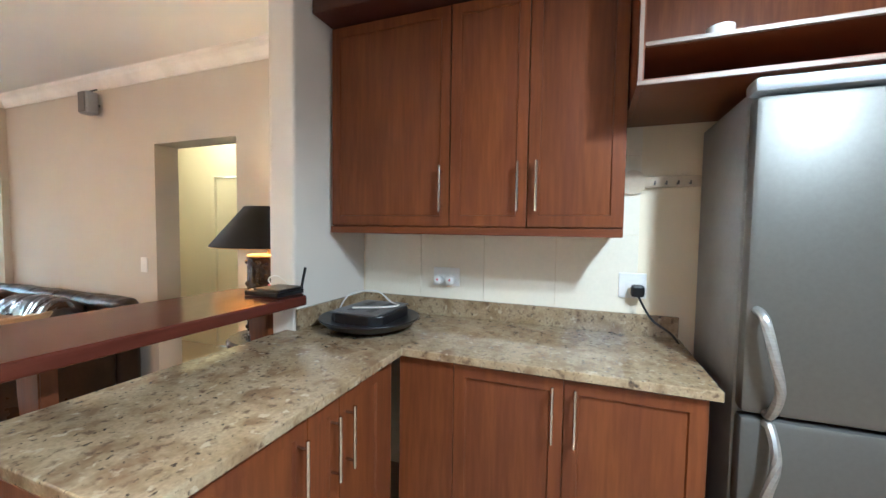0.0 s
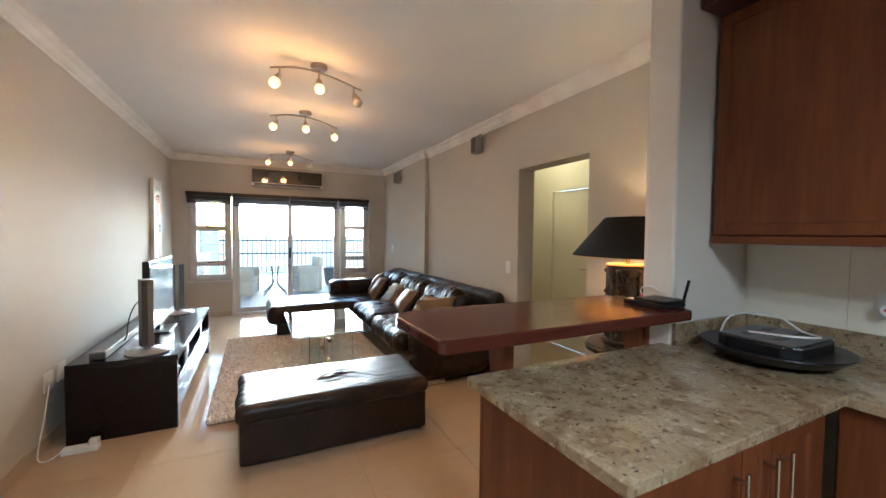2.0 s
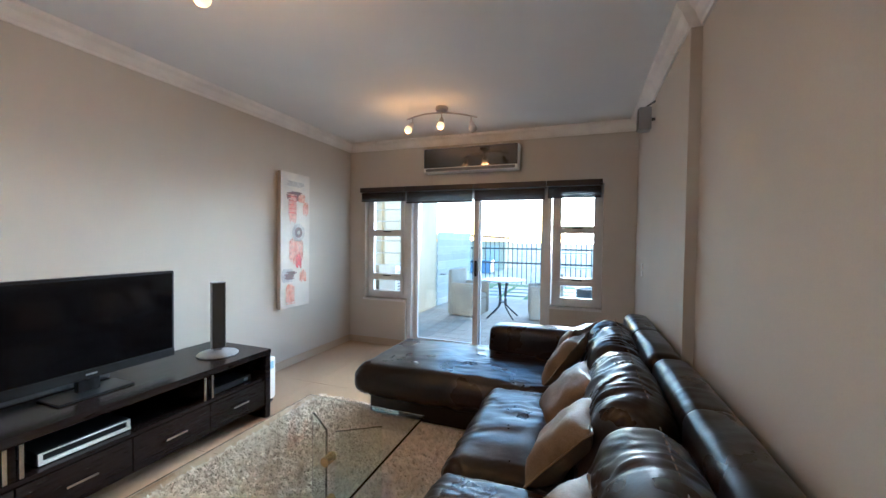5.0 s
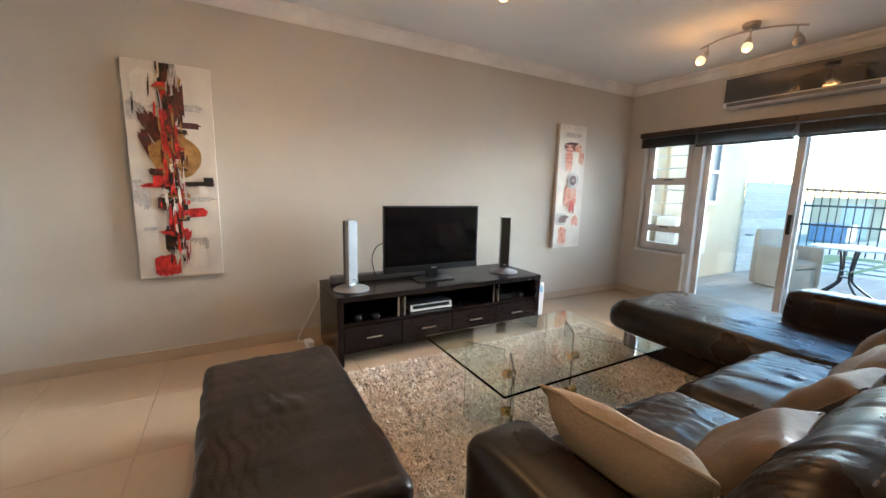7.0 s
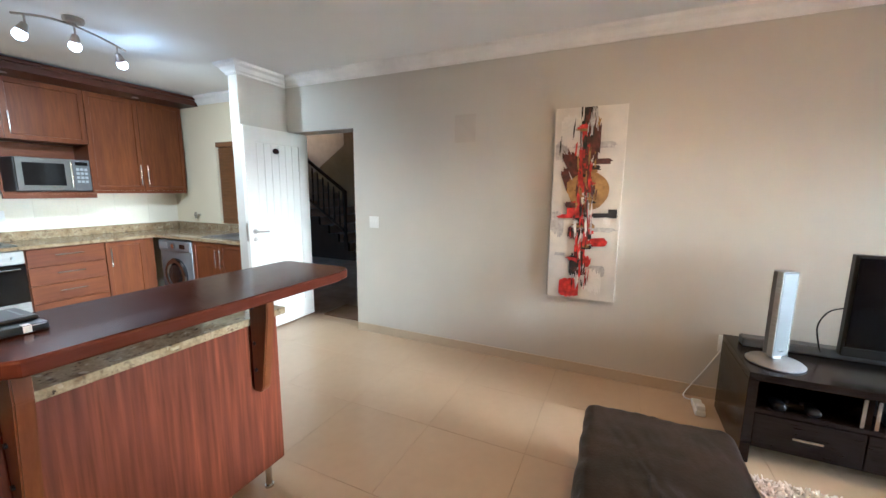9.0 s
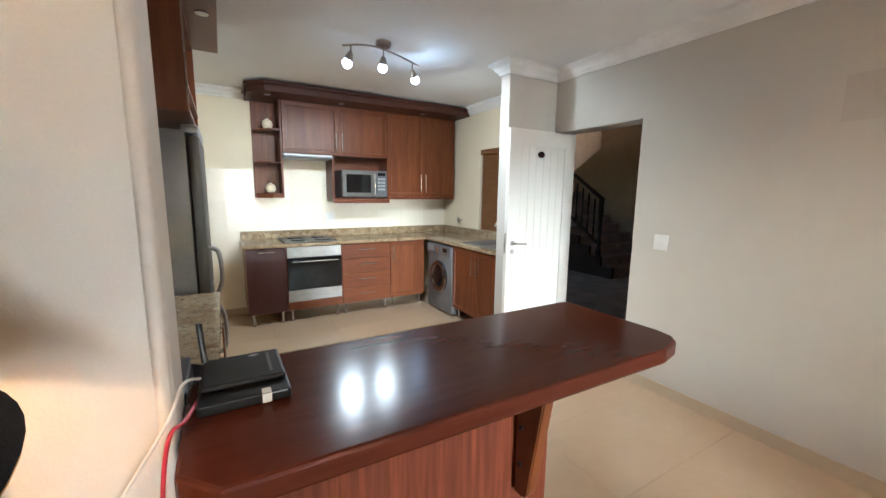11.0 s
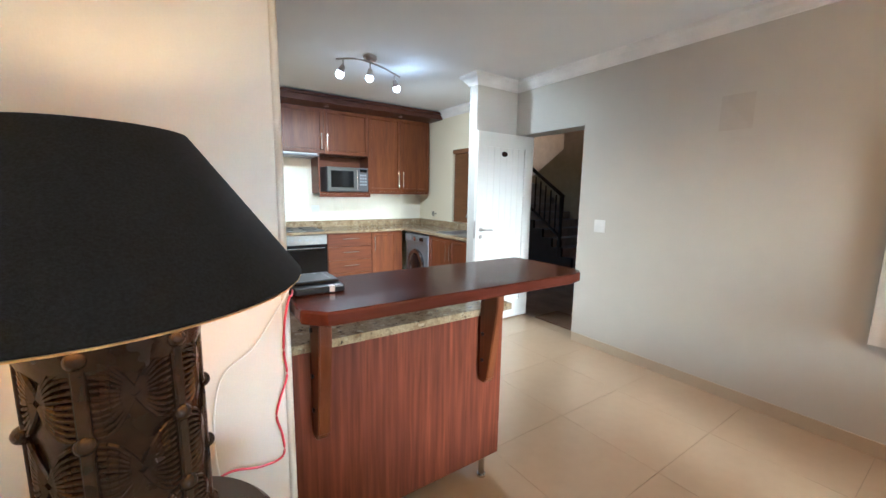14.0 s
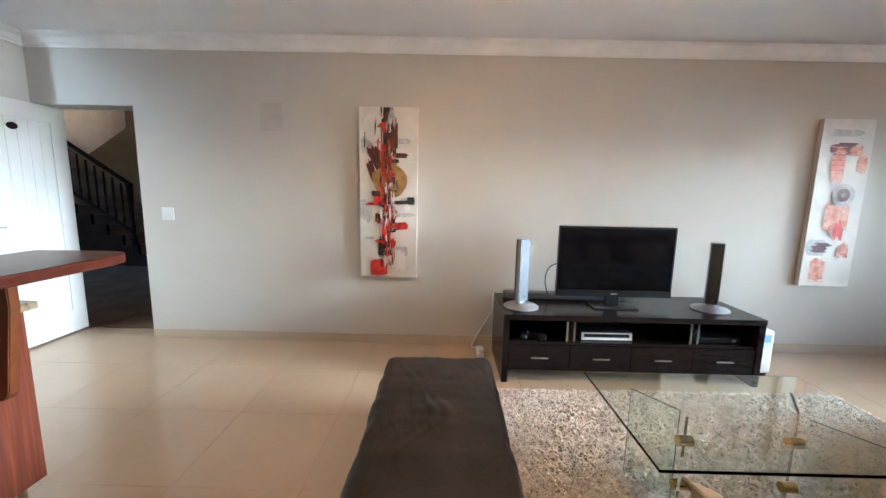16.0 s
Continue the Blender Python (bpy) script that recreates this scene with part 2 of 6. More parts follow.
def rod(bm, a, b, r, n=10, r2=None):
    """Adds a round bar from a to b."""
    a, b = Vector(a), Vector(b)
    made = bmesh.ops.create_cone(bm, cap_ends=True, segments=n, radius1=r, radius2=r if r2 is None else r2, depth=(b - a).length)["verts"]
    m = Matrix.Translation((a + b) / 2) @ (b - a).to_track_quat("Z", "Y").to_matrix().to_4x4()
    bmesh.ops.transform(bm, matrix=m, verts=made)
    return bm


def rods(*dims, n=10):
    bm = bmesh.new()
    for d in dims:
        rod(bm, *d, n=n) if len(d) == 3 else rod(bm, *d)
    return bm


def tube(points, r, n=8):
    """A cable or wire through the given points."""
    bm = bmesh.new()
    pts = [Vector(p) for p in points]
    smooth = []
    for i in range(len(pts) - 1):
        p0, p1, p2, p3 = pts[max(i - 1, 0)], pts[i], pts[i + 1], pts[min(i + 2, len(pts) - 1)]
        for k in range(6):
            t = k / 6
            smooth.append(0.5 * ((2 * p1) + (p2 - p0) * t + (2 * p0 - 5 * p1 + 4 * p2 - p3) * t * t + (3 * p1 - p0 - 3 * p2 + p3) * t ** 3))
    smooth.append(pts[-1])
    rings = []
    for i, p in enumerate(smooth):
        d = (smooth[min(i + 1, len(smooth) - 1)] - smooth[max(i - 1, 0)]).normalized()
        q = d.to_track_quat("Z", "Y")
        rings.append([bm.verts.new(p + q @ Vector((r * math.cos(2 * math.pi * k / n), r * math.sin(2 * math.pi * k / n), 0))) for k in range(n)])
    for a, b in zip(rings, rings[1:]):
        for k in range(n):
            bm.faces.new((a[k], a[(k + 1) % n], b[(k + 1) % n], b[k]))
    bm.faces.new(rings[0][::-1])
    bm.faces.new(rings[-1])
    return bm


def lathe(profile, cx, cy, n=32, close=False):
    """Turns a profile of (radius, height) about an upright axis."""
    bm = bmesh.new()
    rings = [[bm.verts.new((cx + r * math.cos(2 * math.pi * k / n), cy + r * math.sin(2 * math.pi * k / n), z)) for k in range(n)] for r, z in profile]
    pairs = list(zip(rings, rings[1:])) + ([(rings[-1], rings[0])] if close else [])
    for a, b in pairs:
        for k in range(n):
            bm.faces.new((a[k], a[(k + 1) % n], b[(k + 1) % n], b[k]))
    if not close:
        bm.faces.new(rings[0][::-1])
        bm.faces.new(rings[-1])
    return bm


def prism(outline, z0, z1, bevel=0.0):
    """A flat plate with the given outline."""
    bm = bmesh.new()
    low = [bm.verts.new((x, y, z0)) for x, y in outline]
    high = [bm.verts.new((x, y, z1)) for x, y in outline]
    bm.faces.new(low[::-1])
    bm.faces.new(high)
    k = len(outline)
    for i in range(k):
        bm.faces.new((low[i], low[(i + 1) % k], high[(i + 1) % k], high[i]))
    bmesh.ops.recalc_face_normals(bm, faces=bm.faces)
    if bevel:
        bmesh.ops.bevel(bm, geom=list(bm.edges), offset=bevel, segments=2, profile=0.5, affect="EDGES")
    return bm


def soft(bm, x0, y0, z0, x1, y1, z1, r=0.06, puff=0.0, wrinkle=0.0, cuts=12, seed=0.0, matrix=None, side=0.0, folds=0.0):
    """Adds an upholstered block: rounded, swollen on top and sides, with creases."""
    bmesh.ops.create_cube(bm, size=1.0)
    bmesh.ops.subdivide_edges(bm, edges=list(bm.edges), cuts=cuts, use_grid_fill=True)
    verts = list(bm.verts)
    half = Vector(((x1 - x0) / 2, (y1 - y0) / 2, (z1 - z0) / 2))
    mid = Vector(((x0 + x1) / 2, (y0 + y1) / 2, (z0 + z1) / 2))
    r = min(r, *(h * 0.98 for h in half))
    for v in verts:
        u = v.co * 2
        u = Vector([math.copysign(abs(c) ** 0.85, c) for c in u])
        p = Vector((u.x * half.x, u.y * half.y, u.z * half.z))
        inner = Vector([max(-(h - r), min(h - r, c)) for c, h in zip(p, half)])
        d = p - inner
        if d.length > 1e-6:
            p = inner + d.normalized() * r
        fx, fy, fz = 1 - min(1, abs(p.x / half.x)) ** 2, 1 - min(1, abs(p.y / half.y)) ** 2, 1 - min(1, abs(p.z / half.z)) ** 2
        p.z += math.copysign(1, p.z) * puff * fx * fy * (1 if p.z > 0 else 0.2)
        p.y += math.copysign(1, p.y) * side * fx * fz
        p.x += math.copysign(1, p.x) * side * fy * fz
        if wrinkle:
            q = p + mid + Vector((seed, seed * 0.7, 0))
            w = noise.noise(Vector((q.x * 5, q.y * 9, q.z * 7))) + 0.6 * noise.noise(Vector((q.x * 16, q.y * 7, q.z * 12)))
            p += p.normalized() * w * wrinkle
            if folds:
                f = noise.noise(Vector((q.x * 3 + seed, q.y * 26 + 3 * noise.noise(q * 4), q.z * 3)))
                f += 0.55 * noise.noise(Vector((q.x * 5 - seed, q.y * 52 + 4 * noise.noise(q * 5), q.z * 5)))
                p += p.normalized() * folds * f * max(0.0, 0.35 + noise.noise(q * 3.5 + Vector((0, 0, seed))))
        v.co = (matrix @ p) if matrix else (p + mid)
    return bm


def part(name, bm, mat, parent=None, label="", smooth=False):
    """Links a bmesh as one mesh object under a thing or a part, or on its own."""
    at = HOME.get(parent.name, Vector()) if parent else Vector()
    mesh = bpy.data.meshes.new(name)
    if at.length:
        bmesh.ops.translate(bm, vec=-at, verts=bm.verts)
    bm.to_mesh(mesh)
    bm.free()
    mesh.materials.append(mat)
    if smooth:
        mesh.polygons.foreach_set("use_smooth", [True] * len(mesh.polygons))
        mesh.set_sharp_from_angle(angle=radians(38))
    ob = new(name, mesh)
    if parent:
        ob.parent = parent
        HOME[ob.name] = at
    if label:
        ob["label"] = label
    return ob


def thing(name, at, label, category, group="", kind=""):
    ob = new(name)
    ob.location = at
    ob.empty_display_size = 0.1
    HOME[ob.name] = Vector(at)
    return tagged(ob, label, category, group, kind)


def structure(name, bm, mat, label="", category="", smooth=False):
    return tagged(part(name, bm, mat, None, "", smooth), label, category, "", "structure")

# ---- structure ----
H = 2.60
structure("wall_west", boxes((-0.2, -7.057, 0, 0, 0.25, H), (-0.2, -7.93, 2.05, 0, -7.057, H)), WALL, "greige painted living room wall", "wall")
structure("wall_window", boxes((0, 0, 0, 0.23, 0.25, H), (0.23, 0, 0, 0.82, 0.25, 0.60), (2.58, 0, 0, 3.11, 0.25, 0.65), (3.11, 0, 0, 3.66, 0.25, H), (0.23, 0, 1.98, 3.11, 0.25, H)), WALL, "greige painted wall around the patio door", "wall")
structure("wall_east", boxes((3.475, -4.145, 0, 3.66, -1.98, H), (3.475, -5.01, 2.012, 3.66, -4.145, H), (3.475, -5.95, 0, 3.66, -5.01, H), (3.42, -1.98, 0, 3.66, 0, H)), WALL, "greige painted wall with a passage opening", "wall")
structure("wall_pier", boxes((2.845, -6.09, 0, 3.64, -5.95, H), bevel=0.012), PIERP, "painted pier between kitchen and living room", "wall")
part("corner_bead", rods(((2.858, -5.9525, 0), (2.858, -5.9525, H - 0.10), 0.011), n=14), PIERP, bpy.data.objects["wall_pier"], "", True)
structure("wall_kitchen_east", boxes((3.42, -10.42, 0, 3.64, -6.09, H)), CREAM, "cream kitchen wall behind the refrigerator", "wall")
structure("wall_kitchen_south", boxes((-0.37, -10.42, 0, 3.42, -10.27, H)), CREAM, "cream kitchen wall behind the hob", "wall")
structure("wall_stub", boxes((-0.2, -8.05, 0, 0.56, -7.93, H)), WALL, "painted stub wall beside the entrance door", "wall")
structure("wall_kitchen_west", boxes((-0.37, -10.27, 0, -0.17, -9.36, H), (-0.37, -9.36, 0, -0.17, -8.45, 1.0), (-0.37, -9.36, 2.03, -0.17, -8.45, H), (-0.37, -8.45, 0, -0.17, -8.05, H)), CREAM, "cream kitchen wall with the sink window", "wall")
structure("ceiling", boxes((-0.37, -10.42, H, 4.8, 0.25, H + 0.1)), CEIL, "white painted plaster ceiling", "ceiling")
structure("hall_wall", boxes((4.6, -3.98 - 0.16, 1.99, 4.75, -3.33, H), (4.6, -6.2, 0, 4.75, -4.14, H), (4.6, -3.33, 0, 4.75, -2.5, H), (3.66, -2.6, 0, 4.6, -2.5, H), (3.66, -6.2, 0, 4.6, -6.1, H)), CREAM, "cream painted passage walls", "wall")


def cornice(name, path):
    """A stepped plaster cornice along a line of corners; the room lies to the left of the way."""
    bm = bmesh.new()
    prof = [(0.0, 0.10), (0.012, 0.10), (0.016, 0.085), (0.03, 0.072), (0.05, 0.04), (0.078, 0.022), (0.082, 0.0)]
    n = len(path)
    rings = []
    for i, p in enumerate(path):
        p = Vector((*p, 0))
        dirs = []
        if i:
            dirs.append((p - Vector((*path[i - 1], 0))).normalized())
        if i < n - 1:
            dirs.append((Vector((*path[i + 1], 0)) - p).normalized())
        nor = [Vector((-d.y, d.x, 0)) for d in dirs]
        m = nor[0] if len(nor) == 1 else (nor[0] + nor[1]) / max(1e-3, 1 + nor[0].dot(nor[1]))
        rings.append([bm.verts.new(p + m * o + Vector((0, 0, H - dz))) for o, dz in prof])
    for a, b in zip(rings, rings[1:]):
        for k in range(len(prof) - 1):
            bm.faces.new((a[k], a[k + 1], b[k + 1], b[k]))
    bmesh.ops.recalc_face_normals(bm, faces=bm.faces)
    ob = structure(name, bm, CORN, "white moulded plaster cornice", "cornice")
    s = ob.modifiers.new("thickness", "SOLIDIFY")
    s.thickness = 0.004
    return ob


cornice("cornice", [(2.845, -6.09), (2.845, -5.95), (3.475, -5.95), (3.475, -1.98), (3.42, -1.98), (3.42, 0), (0, 0), (0, -7.93), (0.56, -7.93), (0.56, -8.05), (-0.17, -8.05), (-0.17, -10.27), (3.42, -10.27), (3.42, -8.5)])

# ---- window wall: windows, sliding door, burglar bars ----


def casement(name, x0, x1, z0, z1, label):
    w = thing(name, ((x0 + x1) / 2, 0.12, z0), label, "window", kind="structure")
    f = 0.05
    part("window_frame", boxes((x0, 0.08, z0, x0 + f, 0.14, z1), (x1 - f, 0.08, z0, x1, 0.14, z1), (x0 + f, 0.08, z0, x1 - f, 0.14, z0 + f), (x0 + f, 0.08, z1 - f, x1 - f, 0.14, z1), (x0 + f, 0.118, z0 + 0.25, x1 - f, 0.14, z0 + 0.29), (x0 + f, 0.118, z0 + 0.82, x1 - f, 0.14, z0 + 0.86)), FRAMEW, w)
    zs = [z0 + f, z0 + 0.27, z0 + 0.84, z1 - f]
    for k in range(3):
        a, b = zs[k] + 0.001, zs[k + 1] - 0.001
        s = part("sash", boxes((x0 + f, 0.065, a, x0 + f + 0.045, 0.115, b), (x1 - f - 0.045, 0.065, a, x1 - f, 0.115, b), (x0 + f + 0.045, 0.065, a, x1 - f - 0.045, 0.115, a + 0.04), (x0 + f + 0.045, 0.065, b - 0.04, x1 - f - 0.045, 0.115, b)), FRAMEW, w)
        pane = part("pane", boxes((x0 + f + 0.04, 0.088, a + 0.035, x1 - f - 0.04, 0.092, b - 0.035)), PANE, s)
        pane.visible_shadow = False
        if k:
            part("latch", boxes(((x0 + x1) / 2 - 0.05, 0.05, a + 0.012, (x0 + x1) / 2 + 0.06, 0.064, a + 0.026), bevel=0.004), BLACK, s, "black window latch")
    for z in (z0 + 0.42, z0 + 0.58, z0 + 0.74, z0 + 1.0, z0 + 1.15, z0 + 1.28):
        part("burglar_bar", rods(((x0 + 0.03, 0.17, z), (x1 - 0.03, 0.17, z), 0.006)), FRAMEW, w)
    part("window_sill", boxes((x0 - 0.02, -0.012, z0 - 0.03, x1 + 0.0, 0.08, z0), bevel=0.004), FRAMEW, w)
    return w


casement("window_1", 0.23, 0.81, 0.60, 1.98, "white aluminium casement window with burglar bars")
casement("window_2", 2.59, 3.11, 0.65, 1.98, "white aluminium casement window with burglar bars")

slider = thing("door_1", (1.7, 0.12, 0), "white aluminium sliding patio door standing partly open", "sliding door", kind="structure")
part("door_frame", boxes((0.82, 0.06, 0, 0.87, 0.20, 1.98), (2.53, 0.06, 0, 2.58, 0.20, 1.98), (0.87, 0.06, 1.93, 2.53, 0.20, 1.98), (0.87, 0.06, 0, 2.53, 0.20, 0.025)), FRAMEW, slider)
for x0, x1, y in ((0.87, 1.76, 0.155), (1.68, 2.53, 0.105)):
    leaf = part("sliding_leaf", boxes((x0, y - 0.018, 0.025, x0 + 0.06, y + 0.018, 1.93), (x1 - 0.06, y - 0.018, 0.025, x1, y + 0.018, 1.93), (x0 + 0.06, y - 0.018, 0.025, x1 - 0.06, y + 0.018, 0.10), (x0 + 0.06, y - 0.018, 1.86, x1 - 0.06, y + 0.018, 1.93)), FRAMEW, slider)
    pane = part("pane", boxes((x0 + 0.055, y - 0.003, 0.095, x1 - 0.055, y + 0.003, 1.865)), PANE, leaf)
    pane.visible_shadow = False
part("door_lock", boxes((1.70, 0.055, 0.93, 1.73, 0.085, 1.12), bevel=0.005), BLACK, slider, "black plastic door lock")

for x0, x1, low, high in ((0.20, 0.83, 1.84, 1.953), (0.84, 1.70, 1.81, 1.953), (1.71, 2.52, 1.82, 1.945), (2.53, 3.09, 1.83, 1.953)):
    b = thing("window_blind", ((x0 + x1) / 2, -0.05, 2.0), "dark brown wooden venetian blind pulled up under its pelmet", "blind", "blinds on the patio wall")
    part("pelmet", boxes((x0, -0.085, 1.955, x1, -0.07, 2.015), (x0, -0.07, 1.98, x1, -0.004, 2.015), bevel=0.002), BLINDW, b)
    n = 13
    for k in range(n):
        z = low + 0.02 + k * (high - low - 0.02) / n
        part("slat", boxes((x0 + 0.012, -0.066, z, x1 - 0.012, -0.014, z + 0.0035)), BLINDW, b)
    part("bottom_rail", boxes((x0 + 0.012, -0.068, low, x1 - 0.012, -0.012, low + 0.016), bevel=0.003), BLINDW, b)

ac = thing("air_conditioner", (1.675, -0.08, 2.29), "white wall air conditioner with a dark mirrored front panel", "air conditioner")
part("body", boxes((1.115, -0.15, 2.155, 2.235, -0.002, 2.435), bevel=0.012), WHITE, ac)
part("front_panel", boxes((1.125, -0.158, 2.205, 2.225, -0.151, 2.428), bevel=0.003), material("mirror_panel", (0.15, 0.138, 0.125), 0.03, metal=1.0, grain=0.03, scale=20), ac, "dark glossy front panel")
part("air_vane", boxes((1.15, -0.157, 2.163, 2.20, -0.151, 2.196), bevel=0.002), GREYP, ac)

# ---- entrance door and passage door ----
entry = thing("door_2", (-0.2, -7.88, 0), "white grooved panel entrance door standing wide open", "door", kind="structure")
leafm = boxes((-0.20, -7.90, 0.012, 0.595, -7.862, 2.04), bevel=0.004)
part("door_leaf", leafm, DOORW, entry)
part("panel_frame", boxes((-0.20, -7.861, 0.012, -0.07, -7.853, 2.04), (0.465, -7.861, 0.012, 0.595, -7.853, 2.04), (-0.07, -7.861, 1.90, 0.465, -7.853, 2.04), (-0.07, -7.861, 0.012, 0.465, -7.853, 0.22)), DOORW, entry)
for k in range(6):
    x = -0.062 + k * 0.0875
    part("plank", boxes((x, -7.8615, 0.225, x + 0.0862, -7.856, 1.895), bevel=0.002), DOORW, entry)
part("number_plate", lathe([(0.040, 0), (0.040, 0.006), (0.030, 0.009)], -0.2, -7.88, 20), DARKWOOD, entry, "small oval brass plate").matrix_basis = Matrix.Translation((0.2 + 0.235, 0.028, 1.83)) @ pose(0, 0, 0, -90) @ Matrix.Diagonal((1, 0.7, 1, 1))
han = part("door_handle", rods(((0.535, -7.853, 1.04), (0.535, -7.80, 1.04), 0.009), ((0.535, -7.80, 1.04), (0.415, -7.80, 1.035), 0.009)), SATIN, entry, "satin nickel lever handle")
part("rosette", rods(((0.535, -7.853, 1.04), (0.535, -7.846, 1.04), 0.026), ((0.535, -7.853, 0.965), (0.535, -7.846, 0.965), 0.022), n=20), SATIN, han)
part("latch_plate", boxes((0.5955, -7.893, 0.95, 0.598, -7.869, 1.13)), SATIN, entry)
part("door_frame", boxes((-0.20, -7.077, 0, -0.05, -7.0575, 2.042), (-0.20, -7.925, 2.043, 0.006, -7.077, 2.0495)), FRAMEG, entry)

hd = thing("door_3", (4.62, -3.74, 0), "cream painted passage door standing closed", "door", kind="structure")
part("door_frame", boxes((4.575, -3.39, 0, 4.62, -3.33, 1.99), (4.575, -4.14, 0, 4.62, -4.08, 1.99), (4.575, -4.08, 1.93, 4.62, -3.39, 1.99)), CREAM, hd)
part("door_leaf", boxes((4.60, -4.075, 0.01, 4.64, -3.395, 1.925), bevel=0.003), CREAM, hd)
part("door_handle", rods(((4.60, -4.02, 1.0), (4.55, -4.02, 1.0), 0.009), ((4.55, -4.02, 1.0), (4.55, -3.91, 1.0), 0.009)), SATIN, hd)

# ---- kitchen ----


def shaker_front(name, parent, axis, face, a0, a1, z0, z1, out, handle=None, mat=None):
    """A framed cabinet door in a plane across x or y; out is the way it faces, handle the side of its bar."""
    g, rail, t = 0.002, 0.062, 0.02
    mat = mat or WOOD

    def blk(u0, u1, w0, w1, d0, d1):
        d0, d1 = sorted((face + out * d0, face + out * d1))
        return (d0, u0, w0, d1, u1, w1) if axis == "x" else (u0, d0, w0, u1, d1, w1)
    a0, a1, z0, z1 = a0 + g, a1 - g, z0 + g, z1 - g
    bm = boxes(blk(a0, a1, z0, z1, 0, t))
    bm.normal_update()
    way = Vector((out, 0, 0)) if axis == "x" else Vector((0, out, 0))
    front = max(bm.faces, key=lambda q: q.normal.dot(way))
    bmesh.ops.inset_region(bm, faces=[front], thickness=rail)
    bmesh.ops.inset_region(bm, faces=[front], thickness=0.006, depth=0.0)
    bmesh.ops.translate(bm, vec=way * -0.009, verts=front.verts)
    door = part(name, bm, mat, parent)
    if handle:
        side, hz0, hz1 = handle
        u = a0 + 0.035 if side < 0 else a1 - 0.035
        bar_handle(door, axis, face + out * t, out, u, hz0, u, hz1)
    return door


def bar_handle(parent, axis, face, out, u0, z0, u1, z1):
    """A steel bar handle on two short feet."""
    def at(u, d, z):
        return (face + out * d, u, z) if axis == "x" else (u, face + out * d, z)
    k = 0.12
    e0, e1 = (u0 + (u1 - u0) * k, z0 + (z1 - z0) * k), (u1 - (u1 - u0) * k, z1 - (z1 - z0) * k)
    part("handle", rods((at(u0, 0.032, z0), at(u1, 0.032, z1), 0.0055), (at(e0[0], 0, e0[1]), at(e0[0], 0.032, e0[1]), 0.0045), (at(e1[0], 0, e1[1]), at(e1[0], 0.032, e1[1]), 0.0045)), CHROME, parent, "slim steel bar handle")


# worktops
wt = thing("granite_worktop", (2.6, -6.4, 0.875), "speckled beige granite worktop of the kitchen peninsula", "worktop")
part("slab", prism([(1.84, -6.045), (1.845, -6.66), (2.80, -6.66), (2.80, -7.725), (3.41, -7.725), (3.41, -6.095), (2.84, -6.095), (2.84, -6.045)], 0.873, 0.905, 0.004), GRANITE, wt)
part("upstand", boxes((3.40, -7.72, 0.9055, 3.418, -6.112, 1.0), (2.848, -6.11, 0.9055, 3.418, -6.093, 1.0), bevel=0.002), GRANITE, wt)

wt2 = thing("granite_worktop", (1.2, -9.9, 0.875), "speckled beige granite worktop with hob and sink", "worktop")
part("slab", prism([(2.60, -9.64), (2.60, -10.265), (-0.165, -10.265), (-0.165, -8.055), (0.47, -8.055), (0.47, -9.64)], 0.873, 0.905, 0.004), GRANITE, wt2)
part("upstand", boxes((-0.165, -10.265, 0.9055, 2.60, -10.247, 1.0), (-0.165, -10.247, 0.9055, -0.147, -8.06, 1.0), bevel=0.002), GRANITE, wt2)

# peninsula cabinets
pen = thing("peninsula_cabinet", (2.3, -6.35, 0.1), "mahogany peninsula base cabinet with steel bar handles", "cabinet")
part("body", boxes((1.905, -6.615, 0.155, 2.80, -6.085, 0.87)), WOOD, pen)
part("end_panel", boxes((1.888, -6.62, 0.155, 1.904, -6.075, 0.872)), WOOD, pen)
part("back_panel", boxes((1.888, -6.074, 0.155, 2.842, -6.056, 0.872)), PANELW, pen, "reddish striped veneer back panel")
shaker_front("door", pen, "y", -6.616, 1.906, 2.29, 0.16, 0.865, -1, (1, 0.62, 0.82))
shaker_front("door", pen, "y", -6.616, 2.29, 2.43, 0.16, 0.865, -1, (1, 0.62, 0.82))
shaker_front("door", pen, "y", -6.616, 2.43, 2.70, 0.16, 0.865, -1, (-1, 0.62, 0.82))
for x, y in ((1.932, -6.12), (2.41, -6.12), (2.78, -6.12), (1.932, -6.56), (2.41, -6.56)):
    part("leg", rods(((x, y, 0.004), (x, y, 0.154), 0.015), ((x, y, 0), (x, y, 0.012), 0.022), n=14), CHROME, pen, "chrome adjustable foot")

eb = thing("base_cabinet", (3.1, -7.2, 0.1), "mahogany base cabinet beside the refrigerator", "cabinet")
part("body", boxes((2.845, -7.70, 0.10, 3.415, -6.63, 0.87)), WOOD, eb)
shaker_front("door", eb, "x", 2.844, -7.272, -6.87, 0.11, 0.865, -1, (-1, 0.645, 0.845))
shaker_front("door", eb, "x", 2.844, -7.69, -7.272, 0.11, 0.865, -1, (1, 0.645, 0.845))
part("filler", boxes((2.826, -6.868, 0.11, 2.844, -6.64, 0.865)), WOOD, eb)
part("plinth", boxes((2.88, -7.68, 0, 2.90, -6.64, 0.098)), WOOD, eb)

